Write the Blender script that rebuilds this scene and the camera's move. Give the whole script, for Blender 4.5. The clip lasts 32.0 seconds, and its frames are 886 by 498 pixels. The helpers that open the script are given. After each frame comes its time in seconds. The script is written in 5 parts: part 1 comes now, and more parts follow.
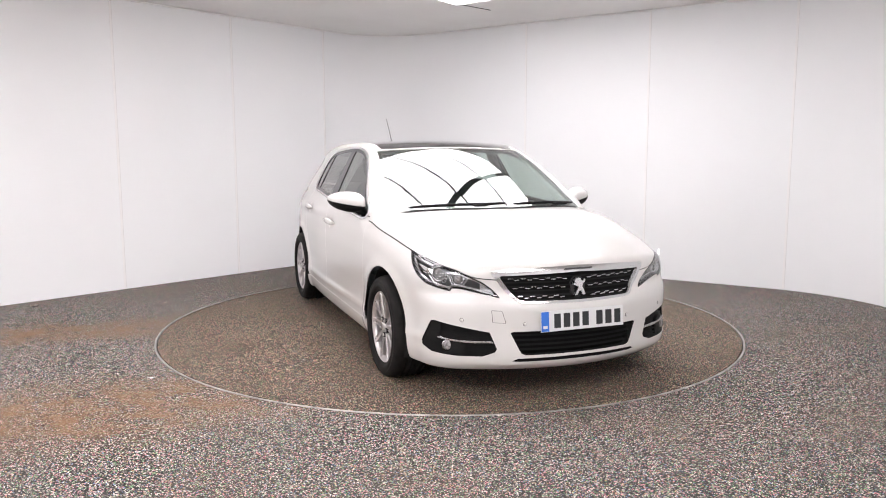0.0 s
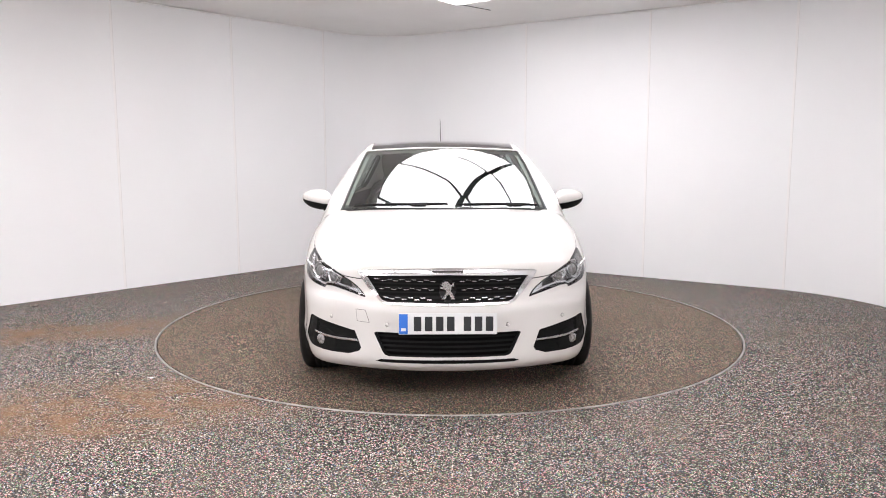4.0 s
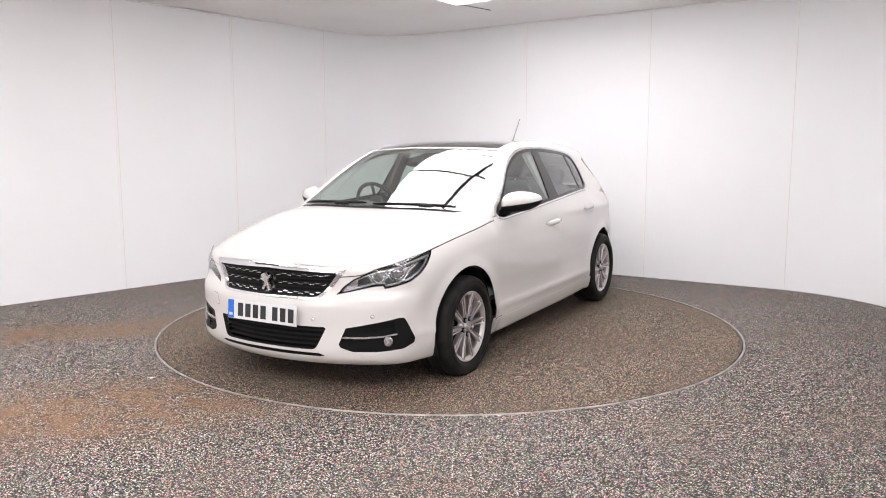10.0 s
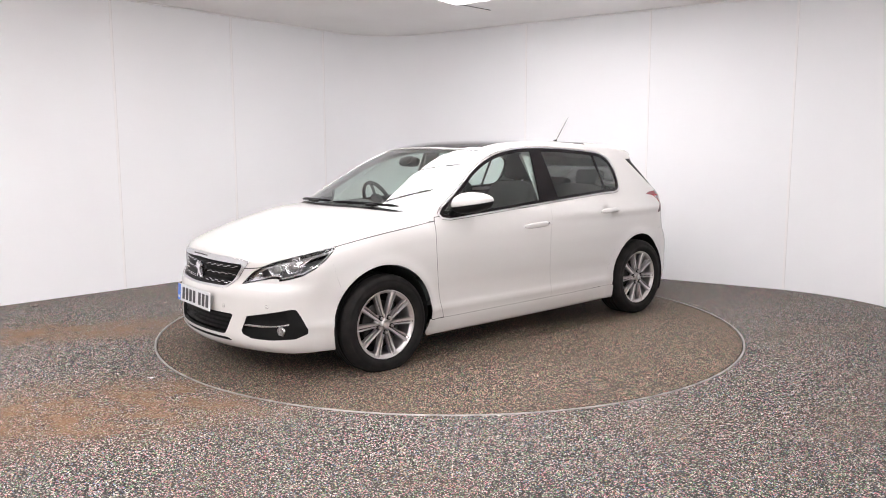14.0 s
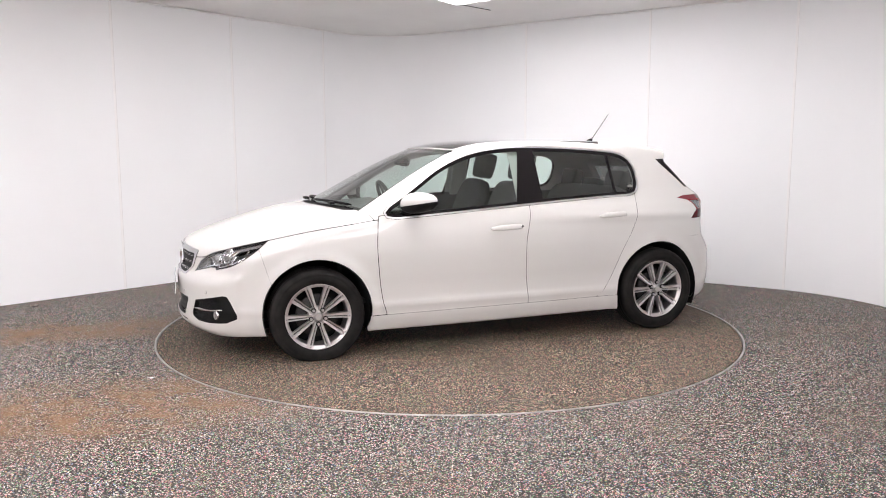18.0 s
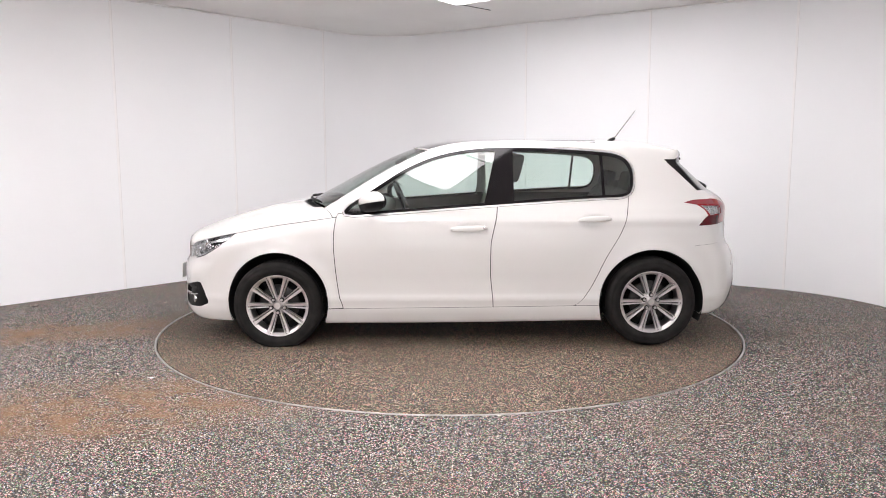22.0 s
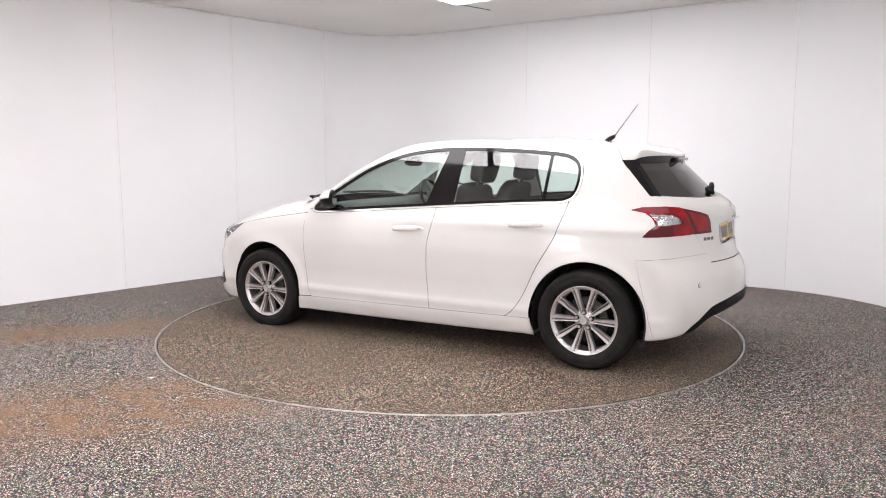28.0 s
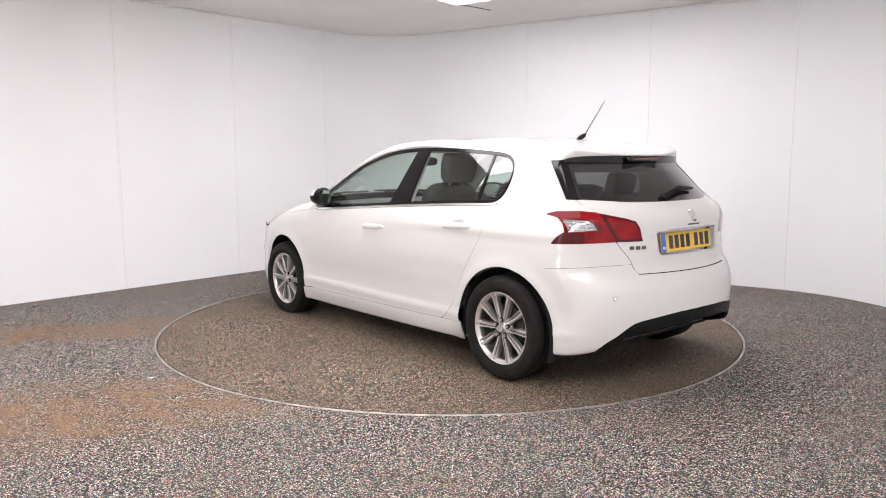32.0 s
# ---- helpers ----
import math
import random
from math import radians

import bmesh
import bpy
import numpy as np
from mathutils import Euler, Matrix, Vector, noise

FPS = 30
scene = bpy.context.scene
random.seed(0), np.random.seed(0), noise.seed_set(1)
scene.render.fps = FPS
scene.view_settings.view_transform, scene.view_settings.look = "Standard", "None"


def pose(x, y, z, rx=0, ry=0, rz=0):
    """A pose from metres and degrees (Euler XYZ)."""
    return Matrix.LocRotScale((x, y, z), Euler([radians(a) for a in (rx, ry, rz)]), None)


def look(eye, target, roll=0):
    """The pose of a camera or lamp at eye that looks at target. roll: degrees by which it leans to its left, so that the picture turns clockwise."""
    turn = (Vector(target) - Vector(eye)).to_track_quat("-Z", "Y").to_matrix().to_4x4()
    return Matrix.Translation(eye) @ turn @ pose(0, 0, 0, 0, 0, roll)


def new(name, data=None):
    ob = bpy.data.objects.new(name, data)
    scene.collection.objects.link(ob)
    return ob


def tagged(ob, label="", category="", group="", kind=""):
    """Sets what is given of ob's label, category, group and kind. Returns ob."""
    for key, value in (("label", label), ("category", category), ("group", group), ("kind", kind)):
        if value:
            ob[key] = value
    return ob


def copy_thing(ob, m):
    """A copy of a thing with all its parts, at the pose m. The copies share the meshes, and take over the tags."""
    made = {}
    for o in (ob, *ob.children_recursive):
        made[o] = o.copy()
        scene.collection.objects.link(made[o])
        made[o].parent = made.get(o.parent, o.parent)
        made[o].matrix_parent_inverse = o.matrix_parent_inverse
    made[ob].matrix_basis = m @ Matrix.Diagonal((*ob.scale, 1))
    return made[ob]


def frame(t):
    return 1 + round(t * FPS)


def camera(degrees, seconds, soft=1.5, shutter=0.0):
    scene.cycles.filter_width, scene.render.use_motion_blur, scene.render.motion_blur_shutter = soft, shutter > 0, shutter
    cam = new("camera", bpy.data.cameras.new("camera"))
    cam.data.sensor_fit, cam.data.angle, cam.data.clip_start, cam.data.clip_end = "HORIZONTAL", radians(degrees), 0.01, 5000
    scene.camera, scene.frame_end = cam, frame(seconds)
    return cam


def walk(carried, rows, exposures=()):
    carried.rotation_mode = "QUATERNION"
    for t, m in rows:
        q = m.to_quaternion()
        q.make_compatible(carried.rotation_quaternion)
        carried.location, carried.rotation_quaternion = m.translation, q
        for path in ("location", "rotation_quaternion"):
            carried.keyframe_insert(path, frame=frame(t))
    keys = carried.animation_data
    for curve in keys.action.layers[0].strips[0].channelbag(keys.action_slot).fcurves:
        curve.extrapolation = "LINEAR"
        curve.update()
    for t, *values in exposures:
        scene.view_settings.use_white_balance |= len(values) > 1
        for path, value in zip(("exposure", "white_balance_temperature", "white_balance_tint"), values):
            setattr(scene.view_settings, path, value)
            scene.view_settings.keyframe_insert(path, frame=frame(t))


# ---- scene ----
# One fixed camera beside a car turntable; table centre is the origin, metres.
cam = camera(61.62, 32.0, soft=1.0)
EYE = (0.0, -5.93, 1.3313)
AIM = (EYE[0] + math.sin(radians(-0.4534)) * 5, EYE[1] + math.cos(radians(-0.4534)) * 5, EYE[2] - 5 * math.tan(radians(7.1474)))
walk(cam, [(0.0, look(EYE, AIM, -0.1)), (32.0, look(EYE, AIM, -0.1))], exposures=[(0.0, 0.05), (32.0, 0.05)])

# ---- light: a closed studio lit by a luminous ceiling ----
world = bpy.data.worlds.new("world")
scene.world = world
world.use_nodes = True
world.node_tree.nodes["Background"].inputs[0].default_value = (0.75, 0.78, 0.85, 1)
world.node_tree.nodes["Background"].inputs[1].default_value = 0.05
CEILING = 2.86


# ---- materials ----
def shader(name, colour, rough=0.5, metal=0.0, **more):
    m = bpy.data.materials.new(name)
    m.use_nodes = True
    b = m.node_tree.nodes["Principled BSDF"]
    b.inputs["Base Color"].default_value = (*colour, 1)
    b.inputs["Roughness"].default_value = rough
    b.inputs["Metallic"].default_value = metal
    for k, v in more.items():
        b.inputs[k.replace("_", " ")].default_value = v
    return m


def node(m, kind, **sets):
    n = m.node_tree.nodes.new(kind)
    for k, v in sets.items():
        n.inputs[k.replace("_", " ")].default_value = v
    return n


def wire(m, a, b):
    m.node_tree.links.new(a, b)


def coords(m):
    return node(m, "ShaderNodeTexCoord").outputs["Object"]


def mottle(m, scale, low, high, detail=4.0, sock="Base Color", stops=(0.35, 0.65)):
    """Noise between two colours or values into one socket of the principled shader."""
    b = m.node_tree.nodes["Principled BSDF"]
    n = node(m, "ShaderNodeTexNoise", Scale=scale, Detail=detail)
    wire(m, coords(m), n.inputs["Vector"])
    r = node(m, "ShaderNodeValToRGB")
    as4 = lambda c: (*c, 1) if isinstance(c, tuple) else (c, c, c, 1)
    r.color_ramp.elements[0].position, r.color_ramp.elements[1].position = stops
    r.color_ramp.elements[0].color, r.color_ramp.elements[1].color = as4(low), as4(high)
    wire(m, n.outputs["Fac"], r.inputs["Fac"])
    wire(m, r.outputs["Color"], b.inputs[sock])
    return m


def bumpy(m, scale, strength, distance=0.002, detail=3.0):
    b = m.node_tree.nodes["Principled BSDF"]
    n = node(m, "ShaderNodeTexNoise", Scale=scale, Detail=detail)
    wire(m, coords(m), n.inputs["Vector"])
    u = node(m, "ShaderNodeBump", Strength=strength, Distance=distance)
    wire(m, n.outputs["Fac"], u.inputs["Height"])
    wire(m, u.outputs["Normal"], b.inputs["Normal"])
    return m


def glowing(name, colour, power):
    m = shader(name, (0.8, 0.8, 0.8), 0.6)
    b = m.node_tree.nodes["Principled BSDF"]
    b.inputs["Emission Color"].default_value = (*colour, 1)
    b.inputs["Emission Strength"].default_value = power
    return m


def glassy(name, tint, mix=0.11, rough=0.0):
    """A tinted pane: see-through, with the gloss of its two faces."""
    m = bpy.data.materials.new(name)
    m.use_nodes = True
    t = m.node_tree
    t.nodes.remove(t.nodes["Principled BSDF"])
    clear = node(m, "ShaderNodeBsdfTransparent", Color=(*tint, 1))
    gloss = node(m, "ShaderNodeBsdfGlossy", Roughness=rough)
    edge = node(m, "ShaderNodeLayerWeight", Blend=0.5)
    power = node(m, "ShaderNodeMath")
    power.operation = "POWER"
    wire(m, edge.outputs["Facing"], power.inputs[0])
    power.inputs[1].default_value = 4.0
    fres = node(m, "ShaderNodeMath")
    fres.operation = "MULTIPLY_ADD"
    wire(m, power.outputs[0], fres.inputs[0])
    fres.inputs[1].default_value, fres.inputs[2].default_value = 0.9, mix
    mixer = node(m, "ShaderNodeMixShader")
    wire(m, fres.outputs[0], mixer.inputs[0])
    wire(m, clear.outputs[0], mixer.inputs[1])
    wire(m, gloss.outputs[0], mixer.inputs[2])
    wire(m, mixer.outputs[0], t.nodes["Material Output"].inputs[0])
    return m


def granules(name, tones, stain, stain_tone, tracks=()):
    """Resin-bound rubber crumb: tiny pieces of many colours, with faint dirt."""
    m = shader(name, (0.1, 0.1, 0.1), 0.75)
    b = m.node_tree.nodes["Principled BSDF"]
    at = coords(m)
    v = node(m, "ShaderNodeTexVoronoi", Scale=186.0)
    wire(m, at, v.inputs["Vector"])
    sep = node(m, "ShaderNodeSeparateColor")
    wire(m, v.outputs["Color"], sep.inputs[0])
    ramp = node(m, "ShaderNodeValToRGB")
    ramp.color_ramp.interpolation = "CONSTANT"
    e = ramp.color_ramp.elements
    e[0].position, e[0].color = 0.0, (*tones[0][1], 1)
    e[1].position, e[1].color = tones[1][0], (*tones[1][1], 1)
    for p, c in tones[2:]:
        e.new(p).color = (*c, 1)
    wire(m, sep.outputs[0], ramp.inputs["Fac"])
    # dark gaps between the pieces
    rim = node(m, "ShaderNodeMapRange")
    for i, x in zip((1, 2, 3, 4), (0.46, 0.70, 0.0, 0.92)):
        rim.inputs[i].default_value = x
    wire(m, v.outputs["Distance"], rim.inputs[0])
    split = node(m, "ShaderNodeMix")
    split.data_type = "RGBA"
    wire(m, rim.outputs[0], split.inputs["Factor"])
    wire(m, ramp.outputs["Color"], split.inputs["A"])
    split.inputs["B"].default_value = (0.010, 0.009, 0.009, 1)
    big = node(m, "ShaderNodeTexNoise", Scale=1.1, Detail=5.0)
    wire(m, at, big.inputs["Vector"])
    dirt = node(m, "ShaderNodeMapRange")
    for i, x in zip((1, 2, 3, 4), (stain[0], stain[1], 0.0, stain[2])):
        dirt.inputs[i].default_value = x
    wire(m, big.outputs["Fac"], dirt.inputs[0])
    mixer = node(m, "ShaderNodeMix")
    mixer.data_type = "RGBA"
    wire(m, dirt.outputs[0], mixer.inputs["Factor"])
    wire(m, split.outputs["Result"], mixer.inputs["A"])
    mixer.inputs["B"].default_value = (*stain_tone, 1)
    last = mixer.outputs["Result"]
    fine = node(m, "ShaderNodeTexNoise", Scale=5.5, Detail=6.0, Roughness=0.65)
    wire(m, at, fine.inputs["Vector"])
    for (px, py), (nx, ny), wide, reach in tracks:
        # a dirty wheel track: a soft band across the floor, broken up by noise, that fades towards the table
        def dot(v, off):
            d = node(m, "ShaderNodeVectorMath")
            d.operation = "DOT_PRODUCT"
            wire(m, at, d.inputs[0])
            d.inputs[1].default_value = (*v, 0)
            r = node(m, "ShaderNodeMath")
            r.operation = "SUBTRACT"
            wire(m, d.outputs["Value"], r.inputs[0])
            r.inputs[1].default_value = off
            return r.outputs[0]
        across_it, along_it = dot((nx, ny), nx * px + ny * py), dot((ny, -nx), ny * px - nx * py)
        size = node(m, "ShaderNodeMath")
        size.operation = "ABSOLUTE"
        wire(m, across_it, size.inputs[0])
        band = node(m, "ShaderNodeMapRange")
        band.interpolation_type = "SMOOTHSTEP"
        for i, x in zip((1, 2, 3, 4), (wide, wide * 0.15, 0.0, 1.0)):
            band.inputs[i].default_value = x
        wire(m, size.outputs[0], band.inputs[0])
        fade = node(m, "ShaderNodeMapRange")
        for i, x in zip((1, 2, 3, 4), (reach, reach - 1.2, 0.0, 1.0)):
            fade.inputs[i].default_value = x
        wire(m, along_it, fade.inputs[0])
        rough = node(m, "ShaderNodeMapRange")
        for i, x in zip((1, 2, 3, 4), (0.36, 0.64, 0.10, 0.84)):
            rough.inputs[i].default_value = x
        wire(m, fine.outputs["Fac"], rough.inputs[0])
        prod = band.outputs[0]
        for other in (fade.outputs[0], rough.outputs[0]):
            k = node(m, "ShaderNodeMath")
            k.operation = "MULTIPLY"
            wire(m, prod, k.inputs[0])
            wire(m, other, k.inputs[1])
            prod = k.outputs[0]
        mx = node(m, "ShaderNodeMix")
        mx.data_type = "RGBA"
        wire(m, prod, mx.inputs["Factor"])
        wire(m, last, mx.inputs["A"])
        mx.inputs["B"].default_value = (0.22, 0.118, 0.052, 1)
        last = mx.outputs["Result"]
    wire(m, last, b.inputs["Base Color"])
    u = node(m, "ShaderNodeBump", Strength=0.6, Distance=0.004)
    wire(m, v.outputs["Distance"], u.inputs["Height"])
    u.invert = True
    wire(m, u.outputs["Normal"], b.inputs["Normal"])
    return m


FLOOR_TONES = [(0.0, (0.010, 0.009, 0.009)), (0.24, (0.030, 0.027, 0.025)), (0.44, (0.11, 0.098, 0.09)), (0.58, (0.38, 0.345, 0.31)), (0.70, (0.86, 0.79, 0.72)),
               (0.80, (0.78, 0.30, 0.36)), (0.87, (0.24, 0.50, 0.24)), (0.93, (0.16, 0.27, 0.46)), (0.965, (0.60, 0.40, 0.18))]
floor_mat = granules("crumb_floor", [(p, tuple(0.97 * c for c in tone)) for p, tone in FLOOR_TONES], (0.50, 0.80, 0.35), (0.17, 0.115, 0.07),
                     [((-2.85, -0.38), (-0.30, 0.954), 0.50, 1.5), ((-1.65, -2.06), (-0.38, 0.925), 0.80, 1.35)])
disc_mat = granules("crumb_disc", [(p, (r * 0.95, g * 0.83, b * 0.68)) for p, (r, g, b) in FLOOR_TONES], (0.34, 0.70, 0.55), (0.110, 0.074, 0.046))
wall_mat = bumpy(mottle(shader("wall_panel", (0.8, 0.8, 0.8), 0.50, Specular_IOR_Level=0.30), 0.9, (0.915, 0.925, 0.940), (0.938, 0.947, 0.960)), 6, 0.04)
ceiling_mat = mottle(shader("ceiling_paint", (0.7, 0.7, 0.7), 0.7), 1.3, (0.84, 0.825, 0.815), (0.88, 0.87, 0.86))
strip_mat = shader("joint_strip", (0.95, 0.945, 0.945), 0.30)
strip_shade_mat = shader("joint_strip_shade", (0.80, 0.79, 0.79), 0.6)
ring_mat = mottle(shader("ring_metal", (0.6, 0.6, 0.58), 0.35, 0.9), 9, (0.26, 0.25, 0.24), (0.46, 0.45, 0.43))
lightbox_mat = glowing("lit_diffuser", (1.0, 0.952, 0.972), 6.2)
panel_mat = glowing("lit_panel", (1.0, 0.952, 0.972), 12.0)
# glow of the fill added over the camera end
front_fill_mat = glowing("lit_front_fill", (1.0, 0.952, 0.972), 9.0)
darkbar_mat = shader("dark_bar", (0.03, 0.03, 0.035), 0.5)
paint = shader("pearl_white_paint", (0.70, 0.685, 0.665), 0.35, 0.0, Coat_Weight=1.0, Coat_Roughness=0.07, Specular_IOR_Level=0.3)
black_plastic = bumpy(mottle(shader("black_plastic", (0.009, 0.009, 0.0092), 0.5, Specular_IOR_Level=0.14), 40, 0.42, 0.6, sock="Roughness"), 900, 0.15, 0.0004)
gloss_black = shader("gloss_black", (0.006, 0.005, 0.006), 0.08, 0.0, Specular_IOR_Level=0.4)
void_black = shader("shadow_black", (0.012, 0.012, 0.013), 0.8)
chrome = shader("chrome", (0.58, 0.58, 0.585), 0.20, 1.0)
trim_chrome = shader("trim_chrome", (0.86, 0.86, 0.87), 0.28, 1.0)
alloy = mottle(shader("alloy", (0.66, 0.63, 0.63), 0.3, 0.85), 30, 0.30, 0.42, sock="Roughness")
alloy_dark = shader("alloy_grey", (0.11, 0.105, 0.105), 0.45, 0.6)
rubber = bumpy(mottle(shader("tyre_rubber", (0.012, 0.012, 0.012), 0.7, Specular_IOR_Level=0.2), 12, (0.009, 0.0085, 0.0085), (0.017, 0.0155, 0.0145)), 300, 0.2, 0.0006)
pane = glassy("green_tinted_glass", (0.87, 0.97, 0.93), 0.12)
screen_pane = glassy("windscreen_glass", (0.84, 0.945, 0.905), 0.19)
pane_dark = glassy("privacy_glass", (0.17, 0.17, 0.17))
clear_lens = glassy("clear_lens", (0.93, 0.94, 0.95), 0.05)
roof_glass = shader("roof_glass", (0.012, 0.012, 0.013), 0.04, 0.0, Coat_Weight=1.0)
cloth = bumpy(mottle(shader("seat_cloth", (0.06, 0.06, 0.06), 0.9), 60, (0.045, 0.045, 0.046), (0.080, 0.080, 0.082)), 500, 0.3, 0.001)
dash_mat = bumpy(shader("dash_plastic", (0.075, 0.078, 0.08), 0.6), 600, 0.2, 0.0005)


# ---- small mesh kit ----
def mesh_of(name, verts, faces, mat, smooth=False):
    me = bpy.data.meshes.new(name)
    me.from_pydata([tuple(v) for v in verts], [], [tuple(f) for f in faces])
    me.materials.append(mat)
    if smooth:
        me.polygons.foreach_set("use_smooth", [True] * len(me.polygons))
    me.update()
    return me


def part(name, data, mat, parent, label="", smooth=False, m=None):
    """Links a bmesh or a mesh as one object under a thing."""
    if isinstance(data, bmesh.types.BMesh):
        me = bpy.data.meshes.new(name)
        data.to_mesh(me)
        data.free()
        me.materials.append(mat)
        if smooth:
            me.polygons.foreach_set("use_smooth", [True] * len(me.polygons))
    else:
        me = data
    ob = new(name, me)
    ob.parent = parent
    if m is not None:
        ob.matrix_basis = m
    return tagged(ob, label) if label else ob


def box(sx, sy, sz, bevel=0.0, m=None, seg=2):
    bm = bmesh.new()
    bmesh.ops.create_cube(bm, size=1.0, matrix=Matrix.Diagonal((sx, sy, sz, 1)))
    if bevel:
        bmesh.ops.bevel(bm, geom=bm.edges[:], offset=bevel, segments=seg, profile=0.5, affect="EDGES")
    if m is not None:
        bmesh.ops.transform(bm, matrix=m, verts=bm.verts)
    return bm


def tube(path, r, sides=10, closed=False):
    """A round bar along a row of points; r may be one radius or one for each point."""
    path = [Vector(p) for p in path]
    rs = r if isinstance(r, (list, tuple)) else [r] * len(path)
    verts, faces, n = [], [], len(path)
    for i, p in enumerate(path):
        a, b = (path[(i - 1) % n], path[(i + 1) % n]) if closed else (path[max(i - 1, 0)], path[min(i + 1, n - 1)])
        q = (b - a).to_track_quat("Z", "Y")
        for k in range(sides):
            w = 2 * math.pi * k / sides
            verts.append(p + q @ Vector((math.cos(w) * rs[i], math.sin(w) * rs[i], 0)))
    for i in range(n if closed else n - 1):
        for k in range(sides):
            j = (i + 1) % n
            faces.append((i * sides + k, i * sides + (k + 1) % sides, j * sides + (k + 1) % sides, j * sides + k))
    if not closed:
        faces += [tuple(range(sides))[::-1], tuple((n - 1) * sides + k for k in range(sides))]
    return verts, faces


def lathe(profile, steps=64, closed=False):
    """Turns (radius, y) pairs round the y axis."""
    verts, faces, n = [], [], len(profile)
    for k in range(steps):
        w = 2 * math.pi * k / steps
        verts += [(r * math.cos(w), y, r * math.sin(w)) for r, y in profile]
    for k in range(steps):
        j = (k + 1) % steps
        for i in range(n if closed else n - 1):
            i2 = (i + 1) % n
            faces.append((k * n + i, k * n + i2, j * n + i2, j * n + i))
    return verts, faces


# ---- the studio ----
def room_outline():
    """Plan of the wall's inner face: a square room with rounded corners, turned against the camera."""
    corners = [(-0.91, 4.15), (4.05, 0.93), (2.4, -7.4), (-5.8, -7.4), (-5.8, -1.45)]
    radii = [0.9, 1.5, 1.2, 1.2, 1.5]
    pts = []
    for i, c in enumerate(corners):
        p, a, b = Vector(c), Vector(corners[i - 1]), Vector(corners[(i + 1) % 5])
        u, w = (a - p).normalized(), (b - p).normalized()
        half = math.acos(max(-1, min(1, u.dot(w)))) / 2
        reach, mid = radii[i] / math.tan(half), (u + w).normalized()
        o = p + mid * (radii[i] / math.sin(half))
        s, e = p + u * reach - o, p + w * reach - o
        turn = s.angle_signed(e)
        for k in range(25):
            w2 = -turn * k / 24
            pts.append(o + Vector((s.x * math.cos(w2) - s.y * math.sin(w2), s.x * math.sin(w2) + s.y * math.cos(w2))))
    return pts


def offset_outline(pts, d):
    out = []
    for i, p in enumerate(pts):
        t = (pts[(i + 1) % len(pts)] - pts[i - 1]).normalized()
        out.append(p + Vector((-t.y, t.x)) * d)
    return out


OUTLINE = room_outline()
RUN = [0.0]
for _i in range(len(OUTLINE)):
    RUN.append(RUN[-1] + (OUTLINE[(_i + 1) % len(OUTLINE)] - OUTLINE[_i]).length)


def along_wall(s):
    """The point of the wall's face at the length s along it, and the way along."""
    s %= RUN[-1]
    i = max(k for k in range(len(OUTLINE)) if RUN[k] <= s)
    a, b = OUTLINE[i], OUTLINE[(i + 1) % len(OUTLINE)]
    return a + (b - a) * ((s - RUN[i]) / max(RUN[i + 1] - RUN[i], 1e-9)), (b - a).normalized()


def run_of(point):
    """The length along the wall at which it passes nearest to a point."""
    j, best = Vector(point), None
    for i in range(len(OUTLINE)):
        a, b = OUTLINE[i], OUTLINE[(i + 1) % len(OUTLINE)]
        t = max(0, min(1, (j - a).dot(b - a) / max((b - a).length_squared, 1e-12)))
        d = (a + (b - a) * t - j).length
        if best is None or d < best[0]:
            best = (d, RUN[i] + (b - a).length * t)
    return best[1]


# joints of the wall panels, and the rest at even steps round the room
JOINTS = sorted(run_of(p) for p in ((-4.05, 0.50), (-3.27, 1.447), (-2.40, 2.45), (-1.52, 3.40), (0.90, 2.97), (2.16, 2.22), (3.324, 1.387)))
_far = max(range(len(JOINTS)), key=lambda k: (JOINTS[(k + 1) % len(JOINTS)] - JOINTS[k]) % RUN[-1])
_gap = (JOINTS[(_far + 1) % len(JOINTS)] - JOINTS[_far]) % RUN[-1]
REST = [(JOINTS[_far] + _gap * k / round(_gap / 1.25)) % RUN[-1] for k in range(1, round(_gap / 1.25))]


def wall_panels(wall):
    """Thin white sheets from joint to joint, each with its own eased edges."""
    stops = sorted(JOINTS + REST)
    for a, b in zip(stops, stops[1:] + [stops[0] + RUN[-1]]):
        k = max(2, round((b - a - 0.006) / 0.06))
        verts, faces = [], []
        for i in range(k + 1):
            p, t = along_wall(a + 0.003 + (b - a - 0.006) * i / k)
            n = Vector((-t.y, t.x))
            ease = 0.0015 if i in (0, k) else 0.0
            for off, z in ((0.005, 0.001), (ease, 0.001), (ease, CEILING - 0.001), (0.005, CEILING - 0.001)):
                q = p + n * off
                verts.append((q.x, q.y, z))
        for i in range(k):
            faces += [(4 * i + j, 4 * i + 4 + j, 4 * i + 5 + j, 4 * i + 1 + j) for j in range(3)]
        faces += [(0, 1, 2, 3), (4 * k + 3, 4 * k + 2, 4 * k + 1, 4 * k)]
        me = mesh_of("wall_panel", verts, faces, wall_mat, True)
        edge = me.attributes.new("sharp_edge", "BOOLEAN", "EDGE")
        edge.data.foreach_set("value", [abs(e.vertices[0] - e.vertices[1]) == 4 or max(e.vertices) < 4 or min(e.vertices) >= 4 * k for e in me.edges])
        part("wall_panel", me, None, wall)



